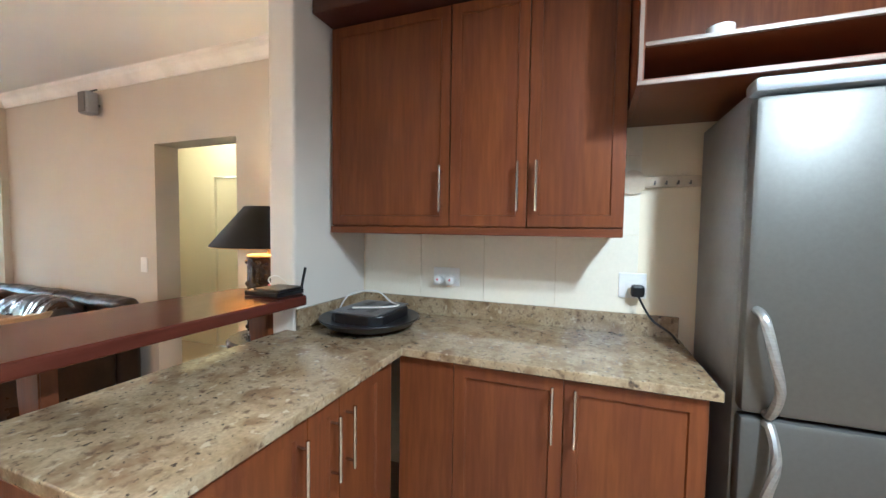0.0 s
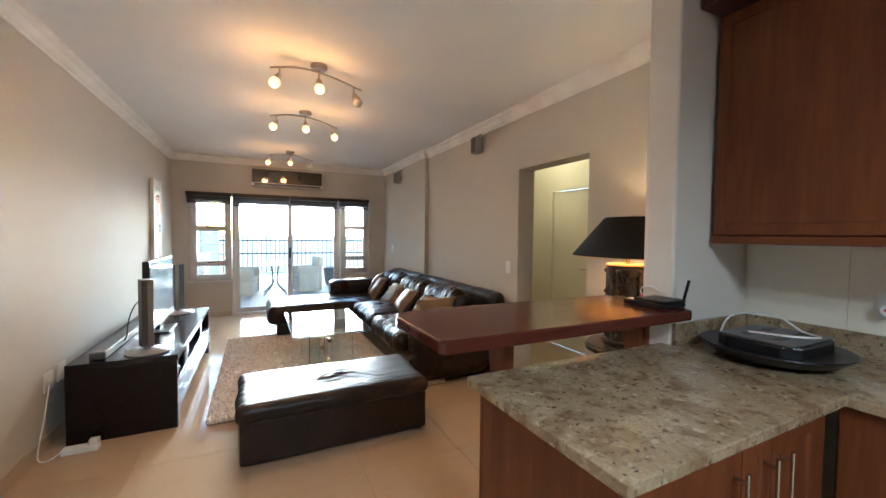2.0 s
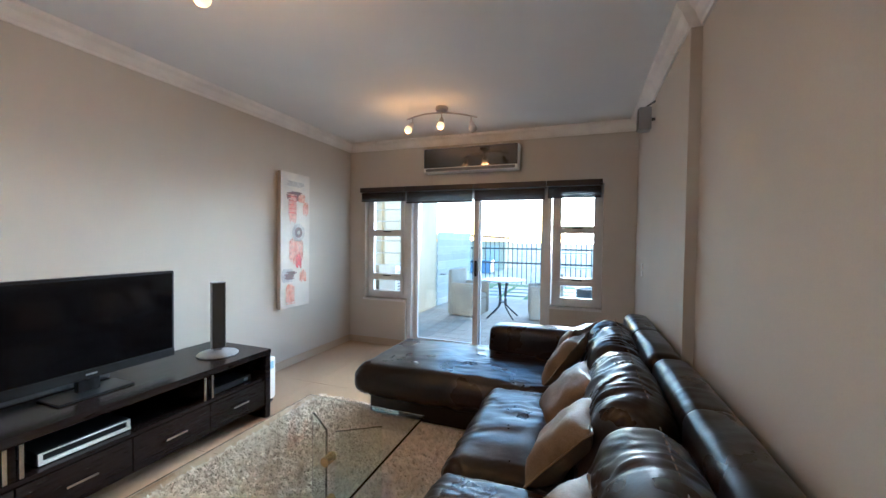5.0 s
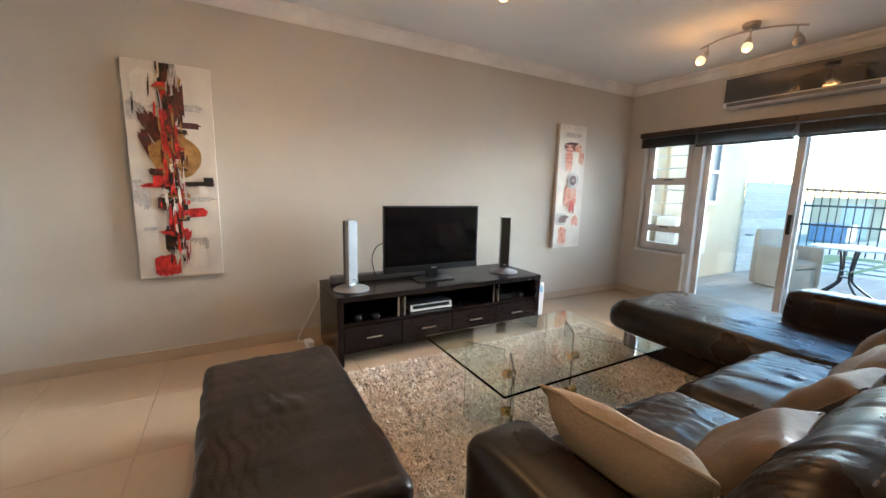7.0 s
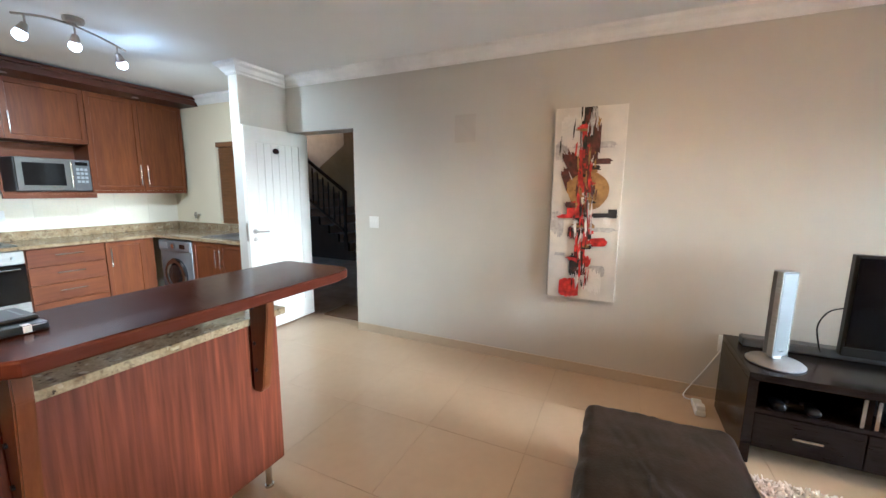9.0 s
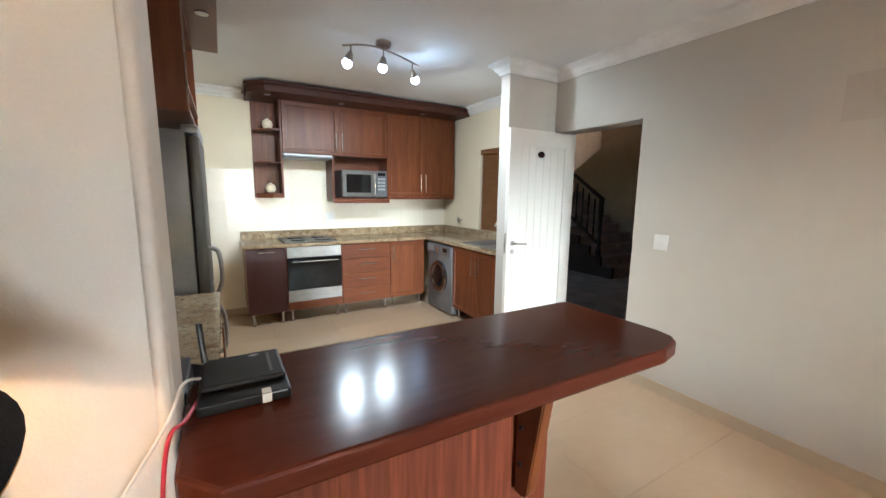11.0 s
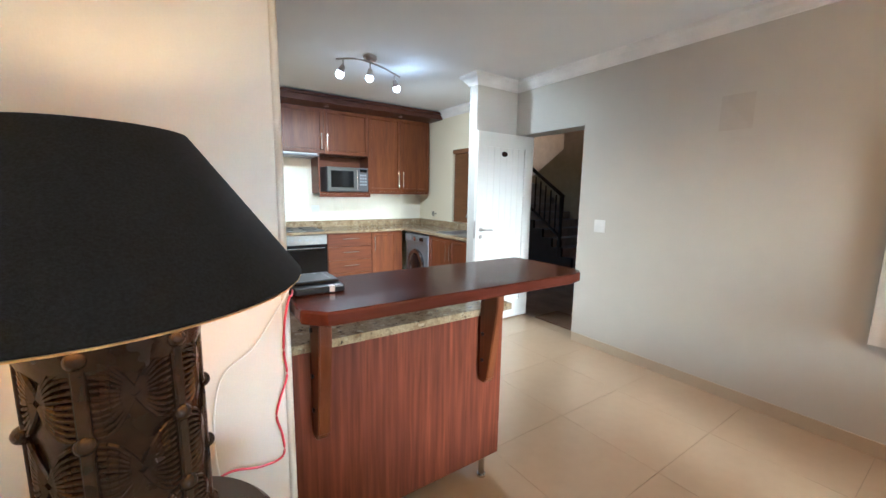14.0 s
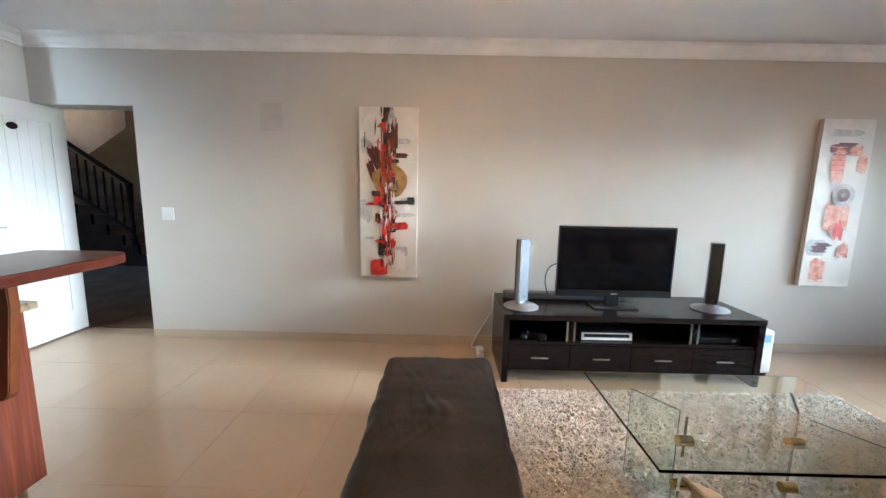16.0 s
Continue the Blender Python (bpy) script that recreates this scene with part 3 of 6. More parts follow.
bar = thing("breakfast_bar", (2.25, -5.96, 1.04), "raised dark mahogany breakfast bar top on brackets", "bar counter")
part("bar_top", prism([(1.655, -5.86), (1.668, -5.815), (1.70, -5.786), (1.78, -5.768), (2.785, -5.785), (2.842, -5.845), (2.842, -6.13), (2.78, -6.215), (1.685, -6.215), (1.662, -6.20)], 1.043, 1.085, 0.007), WOODX, bar)
for x in (2.015, 2.748):
    bm = bmesh.new()
    sh = [(-6.044, 0.575), (-6.044, 1.042), (-5.935, 1.042), (-5.935, 0.93), (-5.985, 0.60), (-6.005, 0.575)]
    a = [bm.verts.new((x - 0.02, y, z)) for y, z in sh]
    b = [bm.verts.new((x + 0.02, y, z)) for y, z in sh]
    bm.faces.new(a)
    bm.faces.new(b[::-1])
    for i in range(6):
        bm.faces.new((a[i], b[i], b[(i + 1) % 6], a[(i + 1) % 6]))
    bmesh.ops.recalc_face_normals(bm, faces=bm.faces)
    bmesh.ops.bevel(bm, geom=list(bm.edges), offset=0.004, segments=2, affect="EDGES")
    part("bracket", bm, WOOD, bar)
    for z in (0.68, 0.80, 0.96):
        part("bolt", rods(((x + 0.02, -6.02, z), (x + 0.026, -6.02, z), 0.008)), BLACK, bar)

# wall cabinets above the peninsula run
CROWNW = material("dark_mahogany_moulding", (0.062, 0.021, 0.012), 0.38, grain=0.12, scale=7, second=(0.05, 0.017, 0.010), mix_scale=1.6, stretch=(0.8, 0.8, 9), spec=0.25)
uc = thing("wall_cabinet", (3.25, -6.8, 1.37), "mahogany wall cabinet with three doors and bar handles", "cabinet")
part("body", boxes((3.108, -7.46, 1.385, 3.415, -6.105, 2.40)), WOOD, uc)
for a0, a1, s in ((-6.745, -6.112, -1), (-7.09, -6.747, -1), (-7.458, -7.092, 1)):
    shaker_front("door", uc, "x", 3.107, a0, a1, 1.39, 2.36, -1, (s, 1.455, 1.66))
part("light_rail", boxes((3.083, -7.458, 1.352, 3.123, -6.108, 1.386), bevel=0.004), WOODH, uc)
part("crown", boxes((2.955, -7.46, 2.37, 3.415, -6.10, 2.45), bevel=0.006), CROWNW, uc)

fs = thing("open_shelf_unit", (3.1, -7.9, 1.85), "dark mahogany open shelf unit above the refrigerator", "shelf")
part("side_panel", boxes((2.87, -7.485, 1.845, 3.395, -7.465, 2.40)), WOOD, fs)
part("side_panel", boxes((2.87, -8.47, 1.845, 3.395, -8.45, 2.40)), WOOD, fs)
part("shelf", boxes((2.87, -8.449, 1.845, 3.395, -7.486, 1.865)), WOODH, fs)
part("shelf", boxes((2.88, -8.449, 1.965, 3.395, -7.486, 1.985)), WOODH, fs)
part("back_panel", boxes((3.38, -8.449, 1.866, 3.396, -7.486, 2.40)), WOOD, fs)
part("edge_strip", boxes((2.864, -8.47, 1.847, 2.8695, -7.465, 1.860), (2.864, -8.449, 1.967, 2.8795, -7.487, 1.980), (2.864, -7.480, 1.861, 2.8695, -7.468, 2.38)), material("pale_edging", (0.20, 0.14, 0.10), 0.4, grain=0.05), fs, "pale edge strip")
part("top_panel", boxes((2.87, -8.47, 2.401, 3.395, -7.465, 2.415)), WOODH, fs)
part("crown", boxes((2.72, -8.48, 2.42, 3.395, -7.465, 2.47), bevel=0.006), WOODH, fs)
part("downlight", rods(((2.79, -7.80, 2.4195), (2.79, -7.80, 2.412), 0.032), n=20), SATIN, fs)

# refrigerator
fr = thing("refrigerator", (3.1, -8.08, 0), "tall silver fridge freezer with curved bar handles", "refrigerator")
part("body", boxes((2.91, -8.38, 0.03, 3.385, -7.775, 1.80), bevel=0.008), FRIDGE_SIDE, fr, "dark grey side panels", True)
part("top_cap", boxes((2.845, -8.382, 1.785, 2.93, -7.773, 1.83), bevel=0.014), SILVER, fr, smooth=True)
for z0, z1 in ((0.07, 0.825), (0.835, 1.775)):
    d = part("door", boxes((2.845, -8.38, z0, 2.905, -7.777, z1), bevel=0.018), FRIDGE_DOOR, fr, smooth=True)
    if z0 > 0.5:
        part("handle", tube([(2.846, -7.805, 1.15), (2.80, -7.81, 1.13), (2.785, -7.83, 1.03), (2.79, -7.85, 0.93), (2.825, -7.845, 0.85), (2.846, -7.84, 0.845)], 0.013), STEEL, d, "curved silver handle", True)
    else:
        part("handle", tube([(2.846, -7.84, 0.815), (2.825, -7.845, 0.81), (2.79, -7.85, 0.73), (2.785, -7.83, 0.63), (2.80, -7.81, 0.53), (2.846, -7.805, 0.51)], 0.013), STEEL, d, "curved silver handle", True)
part("foot", boxes((2.93, -8.36, 0, 3.36, -7.80, 0.03)), BLACK, fr)

# cooking wall
def base_unit(name, x0, x1, label, body=True):
    u = thing(name, ((x0 + x1) / 2, -9.95, 0.14), label, "cabinet")
    if body:
        part("body", boxes((x0, -10.26, 0.14, x1, -9.69, 0.87)), WOOD, u)
    for x in (x0 + 0.05, x1 - 0.05):
        part("leg", rods(((x, -9.74, 0.0), (x, -9.74, 0.14), 0.014), ((x, -9.74, 0.0), (x, -9.74, 0.01), 0.021), n=14), CHROME, u, "chrome adjustable foot")
    return u


u = base_unit("dishwasher_cabinet", 2.19, 2.585, "dark mahogany base cabinet with one tall front")
f = part("door", boxes((2.192, -9.689, 0.15, 2.583, -9.669, 0.862), bevel=0.002), material("dark_plum_front", (0.052, 0.018, 0.015), 0.35, grain=0.15, scale=7, stretch=(9, 9, 0.8), spec=0.3), u)
bar_handle(f, "y", -9.669, 1, 2.30, 0.825, 2.47, 0.825)
u = base_unit("oven_cabinet", 1.575, 2.188, "mahogany oven housing below the hob", False)
part("body", boxes((1.575, -10.26, 0.14, 1.59, -9.69, 0.87), (2.173, -10.26, 0.14, 2.188, -9.69, 0.87), (1.59, -10.26, 0.14, 2.173, -9.69, 0.235)), WOOD, u)
part("panel", boxes((1.577, -9.689, 0.15, 2.186, -9.672, 0.235)), WOODH, u)
ov = thing("built_in_oven", (1.88, -9.75, 0.24), "stainless steel built-in oven with a dark glass door", "oven")
part("body", boxes((1.592, -10.2, 0.24, 2.171, -9.69, 0.865)), GREYP, ov)
part("control_panel", boxes((1.585, -9.69, 0.745, 2.178, -9.668, 0.862), bevel=0.002), STEEL, ov)
for k in range(6):
    x = 1.66 + k * 0.088
    part("knob", rods(((x, -9.668, 0.80), (x, -9.648, 0.80), 0.016), n=16), SILVER, ov)
d = part("door", boxes((1.585, -9.69, 0.375, 2.178, -9.664, 0.738), bevel=0.002), SCREEN, ov, "dark glass oven door")
part("lower_trim", boxes((1.585, -9.69, 0.245, 2.178, -9.666, 0.37), bevel=0.002), STEEL, ov)
bar_handle(d, "y", -9.664, 1, 1.63, 0.70, 2.13, 0.70)
u = base_unit("drawer_cabinet", 0.965, 1.573, "mahogany unit with four drawers and bar handles")
for k in range(4):
    z = 0.15 + k * 0.18
    f = part("drawer_front", boxes((0.967, -9.689, z, 1.571, -9.669, z + 0.175), bevel=0.003), WOODH, u)
    bar_handle(f, "y", -9.669, 1, 1.16, z + 0.105, 1.38, z + 0.105)
u = base_unit("corner_cabinet", 0.48, 0.963, "mahogany corner base cabinet with one door")
shaker_front("door", u, "y", -9.689, 0.585, 0.961, 0.15, 0.865, 1, (1, 0.60, 0.80))

hob = thing("hob", (1.90, -9.95, 0.905), "steel electric hob with four black plates", "hob")
part("plate", boxes((1.60, -10.20, 0.9055, 2.20, -9.72, 0.917), bevel=0.004), FRIDGE_DOOR, hob)
for x, y, r in ((1.76, -9.84, 0.09), (2.03, -9.84, 0.075), (1.76, -10.08, 0.075), (2.03, -10.08, 0.09)):
    part("hot_plate", rods(((x, y, 0.917), (x, y, 0.93), r), n=28), BLACK, hob)

# upper cabinets on the cooking wall
def upper(name, x0, x1, z0, z1, y, label, doors, hz):
    c = thing(name, ((x0 + x1) / 2, -10.1, z0), label, "cabinet")
    part("body", boxes((x0, -10.265, z0, x1, y - 0.001, z1)), WOOD, c)
    w = (x1 - x0) / doors
    for k in range(doors):
        side = 1 if k == 0 else -1
        shaker_front("door", c, "y", y, x0 + k * w, x0 + (k + 1) * w, z0 + 0.004, z1 - 0.045, 1, (side, *hz))
    return c


upper("wall_cabinet", 0.875, 2.13, 1.905, 2.52, -9.965, "mahogany wall cabinet above the cooker hood", 2, (1.96, 2.16))
c = upper("wall_cabinet", -0.13, 0.873, 1.42, 2.52, -9.965, "tall mahogany wall cabinet in the corner", 2, (1.49, 1.72))
part("light_rail", boxes((-0.13, -9.99, 1.388, 0.873, -9.96, 1.419)), WOODH, c)
nk = thing("microwave_niche", (1.23, -10.1, 1.39), "mahogany open niche that holds the microwave", "shelf")
part("niche", boxes((0.875, -10.265, 1.385, 1.59, -9.90, 1.405), (1.57, -10.265, 1.405, 1.59, -9.93, 1.903), (0.875, -10.265, 1.405, 0.89, -9.93, 1.903), (0.89, -10.265, 1.405, 1.57, -10.25, 1.903), (0.875, -9.93, 1.34, 1.59, -9.90, 1.384)), WOODH, nk)
os_ = thing("open_corner_shelf", (2.27, -10.1, 1.40), "mahogany open end shelf with ornaments", "shelf")
part("side_panel", boxes((2.132, -10.265, 1.40, 2.15, -9.98, 2.50)), WOOD, os_)
part("back_panel", boxes((2.15, -10.265, 1.40, 2.42, -10.25, 2.50)), WOOD, os_)
for z in (1.40, 1.79, 2.15):
    part("shelf", prism([(2.15, -10.249), (2.15, -9.985), (2.25, -9.985), (2.41, -10.15), (2.41, -10.249)], z, z + 0.018 if z > 1.5 else z + 0.05), WOODH, os_)
cr = thing("cabinet_crown", (1.15, -10.0, 2.47), "projecting mahogany crown moulding along the cabinets", "moulding")
part("board", prism([(-0.16, -10.262), (-0.16, -9.60), (2.33, -9.60), (2.50, -9.78), (2.50, -10.262)], 2.548, 2.582, 0.004), CROWNW, cr)
part("soffit", prism([(-0.16, -10.262), (-0.16, -9.625), (2.32, -9.625), (2.475, -9.79), (2.475, -10.262)], 2.482, 2.547, 0.003), CROWNW, cr)
for x in (0.45, 1.50, 2.28):
    part("downlight", rods(((x, -9.80, 2.4815), (x, -9.80, 2.474), 0.032), n=20), SATIN, cr)

hood = thing("cooker_hood", (1.80, -10.05, 1.84), "slim stainless steel cooker hood", "cooker hood")
part("body", boxes((1.595, -10.26, 1.855, 2.128, -9.93, 1.902), bevel=0.003), STEEL, hood)
part("lip", boxes((1.595, -9.93, 1.857, 2.128, -9.865, 1.879), bevel=0.005), GREYP, hood)

mw = thing("microwave", (1.23, -10.0, 1.41), "silver microwave oven with a dark window", "microwave")
part("body", boxes((0.925, -10.24, 1.412, 1.50, -9.87, 1.74), bevel=0.006), GREYP, mw)
d = part("door", boxes((1.07, -9.869, 1.42, 1.495, -9.845, 1.735), bevel=0.004), FRIDGE_DOOR, mw)
part("window", boxes((1.14, -9.8445, 1.47, 1.45, -9.842, 1.69), bevel=0.001), SCREEN, d)
part("handle", rods(((1.095, -9.82, 1.45), (1.095, -9.82, 1.71), 0.009), ((1.095, -9.845, 1.47), (1.095, -9.82, 1.47), 0.007), ((1.095, -9.845, 1.69), (1.095, -9.82, 1.69), 0.007)), CHROME, d)
part("control_panel", boxes((0.93, -9.869, 1.42, 1.068, -9.848, 1.735), bevel=0.003), GREYP, mw)
part("display", boxes((0.95, -9.8475, 1.68, 1.05, -9.846, 1.715)), SCREEN, mw)
for i in range(4):
    for j in range(3):
        part("button", boxes((0.955 + j * 0.034, -9.8475, 1.50 + i * 0.042, 0.98 + j * 0.034, -9.845, 1.525 + i * 0.042)), SILVER, mw)

# washing machine faces the room
WASHER = material("grey_washer_enamel", (0.17, 0.175, 0.185), 0.35, metal=0.4, grain=0.04, scale=70)
wm = thing("washing_machine", (0.2, -9.30, 0), "silver front-loading washing machine with a round chrome door", "washing machine")
part("body", boxes((-0.10, -9.60, 0.02, 0.46, -9.01, 0.85), bevel=0.01), WASHER, wm, smooth=True)
part("fascia", boxes((0.461, -9.595, 0.73, 0.475, -9.015, 0.845), bevel=0.004), WASHER, wm)
ring = part("door", lathe([(0.13, 0), (0.195, 0), (0.20, 0.02), (0.185, 0.035), (0.145, 0.035), (0.13, 0.02)], 0.2, -9.30, 40, True), material("dark_chrome", (0.22, 0.22, 0.23), 0.18, metal=1.0, grain=0.02), wm, "round chrome porthole door", True)
ring.matrix_basis = Matrix.Translation((0.26, 0, 0.45)) @ pose(0, 0, 0, 0, 90)
gl = part("door_glass", lathe([(0.13, 0.012), (0.12, 0.03), (0.07, 0.045), (0.01, 0.05)], 0.2, -9.30, 32), SCREEN, wm, smooth=True)
gl.matrix_basis = Matrix.Translation((0.26, 0, 0.45)) @ pose(0, 0, 0, 0, 90)
part("dial", rods(((0.475, -9.30, 0.79), (0.495, -9.30, 0.79), 0.03), n=24), CHROME, wm)
part("display", boxes((0.476, -9.20, 0.765, 0.478, -9.10, 0.815)), SCREEN, wm)
part("drawer_front", boxes((0.476, -9.58, 0.755, 0.48, -9.42, 0.83), bevel=0.002), SILVER, wm)
part("foot", boxes((-0.05, -9.57, 0, 0.42, -9.04, 0.02)), BLACK, wm)

sk = thing("sink_cabinet", (0.2, -8.5, 0.1), "mahogany sink cabinet with two doors", "cabinet")
part("body", boxes((-0.16, -9.005, 0.12, 0.43, -8.06, 0.87)), WOOD, sk)
shaker_front("door", sk, "x", 0.431, -8.535, -8.065, 0.13, 0.865, 1, (-1, 0.60, 0.80))
shaker_front("door", sk, "x", 0.431, -9.0, -8.537, 0.13, 0.865, 1, (1, 0.60, 0.80))
for y in (-8.12, -8.95):
    part("leg", rods(((0.38, y, 0), (0.38, y, 0.12), 0.015), n=14), CHROME, sk)
sink = thing("kitchen_sink", (0.14, -8.6, 0.905), "stainless steel sink with a mixer tap", "sink")
part("rim", boxes((-0.07, -8.95, 0.9055, 0.37, -8.30, 0.913), bevel=0.003), STEEL, sink)
part("bowl", boxes((-0.03, -8.90, 0.9131, 0.33, -8.62, 0.916), bevel=0.001), GREYP, sink)
part("tap", tube([(-0.10, -8.72, 0.906), (-0.10, -8.72, 1.08), (-0.06, -8.72, 1.15), (0.02, -8.72, 1.15), (0.06, -8.72, 1.10)], 0.012), CHROME, sink, smooth=True)

kb = thing("wooden_blind", (-0.2, -8.9, 2.0), "golden brown wooden venetian blind, closed", "blind")
part("head_rail", boxes((-0.235, -9.355, 1.97, -0.165, -8.455, 2.028)), BLINDK, kb)
for k in range(25):
    z = 1.01 + k * 0.0383
    bm = boxes((-0.025, -9.35, -0.0015, 0.025, -8.46, 0.0015))
    bmesh.ops.transform(bm, matrix=Matrix.Translation((-0.20, 0, z + 0.02)) @ pose(0, 0, 0, 0, 62, 0), verts=bm.verts)
    part("slat", bm, BLINDK, kb)

# ---- ceiling spot bars ----
def spot_bar(x, y, lit, bulb, color, watts, turn, label, beam="POINT", lean=-0.35, beams={}):
    """A curved three-head spot bar under the ceiling."""
    L = thing("ceiling_spot_bar", (x, y, H), label, "ceiling light", "three-head spot bars")
    part("mount", lathe([(0.058, H - 0.001), (0.06, H - 0.02), (0.052, H - 0.035), (0.012, H - 0.037), (0.012, H - 0.055)], x, y, 28), SATIN, L, smooth=True)
    c, s = math.cos(radians(turn)), math.sin(radians(turn))

    def at(u, dz, v=0.0):
        return (x + u * c - v * s, y + u * s + v * c, H + dz)
    part("arm", tube([at(u, -0.052 - 0.05 * (u / 0.32) ** 2, 0.05 * math.sin(u * 5)) for u in (-0.33, -0.2, -0.1, 0, 0.1, 0.2, 0.33)], 0.0075), SATIN, L, smooth=True)
    for k, (u, on) in enumerate(zip((-0.27, 0.0, 0.27), lit)):
        tilt = (-0.5, 0.0, 0.35)[k]
        top = Vector(at(u, -0.055 - 0.05 * (u / 0.32) ** 2, 0.05 * math.sin(u * 5)))
        way = Vector((c * tilt, s * tilt + lean, -1)).normalized()
        h = part("spot_head", rods((top, top + Vector((0, 0, -0.05)), 0.006), (top + Vector((0, 0, -0.05)), top + Vector((0, 0, -0.05)) + way * 0.055, 0.016, 14, 0.034)), SATIN, L, smooth=True)
        bm = bmesh.new()
        bmesh.ops.create_uvsphere(bm, u_segments=16, v_segments=10, radius=0.036)
        pos = top + Vector((0, 0, -0.05)) + way * 0.078
        bmesh.ops.translate(bm, vec=pos, verts=bm.verts)
        part("bulb", bm, bulb if on else BULB_OFF, h, "glowing bulb" if on else "unlit bulb", True)
        if on:
            p = new("spot_bulb_light", bpy.data.lights.new("spot_bulb_light", beam))
            p.data.energy, p.data.color, p.data.shadow_soft_size = watts, color, 0.045
            p.matrix_world = look(pos + way * 0.05, pos + way)
            if beam == "SPOT":
                p.data.spot_size, p.data.spot_blend = radians(178), 0.35
            if k in beams:
                d = new("spot_bulb_beam", bpy.data.lights.new("spot_bulb_beam", "POINT" if beam == "SPOT" else "SPOT"))
                d.data.energy, d.data.color, d.data.shadow_soft_size = beams[k], (0.86, 0.96, 1.0) if beam == "SPOT" else (1.0, 0.53, 0.16), 0.04
                d.matrix_world = look(pos + way * 0.05, pos + way)
                if beam != "SPOT":
                    d.data.spot_size, d.data.spot_blend = radians(150), 0.7


WARM, COOLW = (1.0, 0.40, 0.09), (1.0, 0.88, 0.68)
spot_bar(1.62, -4.21, (1, 1, 0), BULB_WARM, WARM, 0.50, 3, "satin nickel three-spot ceiling bar, two bulbs lit", beams={0: 1.1, 1: 1.1})
spot_bar(1.65, -3.04, (1, 1, 1), BULB_WARM, WARM, 0.36, 3, "satin nickel three-spot ceiling bar, all bulbs lit", beams={1: 0.9})
spot_bar(1.65, -0.98, (1, 1, 0), BULB_WARM, WARM, 0.36, 3, "satin nickel three-spot ceiling bar, two bulbs lit")
spot_bar(1.63, -8.13, (1, 1, 1), BULB_COOL, COOLW, 5.0, 2, "satin nickel kitchen spot bar with white bulbs lit", "SPOT", -0.26, {0: 0.35})

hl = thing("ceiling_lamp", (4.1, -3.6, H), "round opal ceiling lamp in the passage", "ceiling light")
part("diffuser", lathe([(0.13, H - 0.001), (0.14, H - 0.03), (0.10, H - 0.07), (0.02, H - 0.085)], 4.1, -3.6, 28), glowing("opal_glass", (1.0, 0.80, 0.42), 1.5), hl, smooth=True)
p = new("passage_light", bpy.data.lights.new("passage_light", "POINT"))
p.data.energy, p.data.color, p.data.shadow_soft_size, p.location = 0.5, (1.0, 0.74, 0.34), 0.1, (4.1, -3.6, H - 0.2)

# ---- lounge furniture ----
st = thing("tv_stand", (0.4, -3.02, 0), "long black-brown wooden TV stand with drawers and open bays", "tv stand")
Y0, Y1, ZT = -3.958, -2.077, 0.52
part("top", boxes((0.10, Y0, ZT - 0.04, 0.70, Y1, ZT), bevel=0.002), EBONY, st)
part("side_panel", boxes((0.10, Y0, 0, 0.695, Y0 + 0.045, ZT - 0.041), bevel=0.002), EBONY, st)
part("side_panel", boxes((0.10, Y1 - 0.045, 0, 0.695, Y1, ZT - 0.041), bevel=0.002), EBONY, st)
part("shelf", boxes((0.11, Y0 + 0.046, 0.292, 0.675, Y1 - 0.046, 0.312)), EBONY, st)
part("back_panel", boxes((0.11, Y0 + 0.046, 0.10, 0.125, Y1 - 0.046, ZT - 0.042)), EBONY, st)
part("bottom_panel", boxes((0.11, Y0 + 0.046, 0.085, 0.66, Y1 - 0.046, 0.10)), EBONY, st)
w = (Y1 - Y0 - 0.092) / 4
for k in range(4):
    a = Y0 + 0.046 + k * w
    d = part("drawer_front", boxes((0.66, a + 0.003, 0.102, 0.688, a + w - 0.003, 0.289), bevel=0.002), EBONY, st)
    part("handle", boxes((0.698, a + w / 2 - 0.062, 0.194, 0.708, a + w / 2 + 0.062, 0.206), (0.688, a + w / 2 - 0.05, 0.196, 0.698, a + w / 2 - 0.04, 0.204), (0.688, a + w / 2 + 0.04, 0.196, 0.698, a + w / 2 + 0.05, 0.204), bevel=0.001), CHROME, d, "short chrome drawer handle")
for k in (1, 3):
    a = Y0 + 0.046 + k * w
    part("divider", boxes((0.12, a - 0.014, 0.313, 0.66, a + 0.014, ZT - 0.042)), EBONY, st)
    for s in (-0.034, 0.018):
        part("upright_handle", boxes((0.664, a + s, 0.318, 0.678, a + s + 0.016, ZT - 0.052), bevel=0.002), CHROME, st, "upright chrome strip")

tv = thing("television", (0.42, -3.08, ZT), "flat black television on a low swivel foot, switched off", "television")
part("body", boxes((0.41, -3.523, 0.60, 0.455, -2.637, 1.146), bevel=0.006), BLACK, tv)
part("screen", boxes((0.4555, -3.507, 0.655, 0.458, -2.653, 1.130)), SCREEN, tv)
part("lower_bezel", boxes((0.4555, -3.52, 0.602, 0.461, -2.64, 0.650), bevel=0.002), BLACK, tv)
part("logo_bar", boxes((0.461, -3.105, 0.622, 0.4625, -3.055, 0.631)), SILVER, tv)
part("neck", boxes((0.405, -3.13, ZT + 0.012, 0.44, -3.03, 0.62), bevel=0.004), BLACK, tv)
part("foot", boxes((0.34, -3.25, ZT + 0.001, 0.53, -2.91, ZT + 0.011), bevel=0.005), BLACK, tv)
sb = thing("sound_bar", (0.24, -3.4, ZT), "slim grey sound bar lying behind the television", "speaker")
part("body", boxes((0.20, -3.90, ZT + 0.001, 0.29, -2.9, ZT + 0.055), bevel=0.01), GREYP, sb)


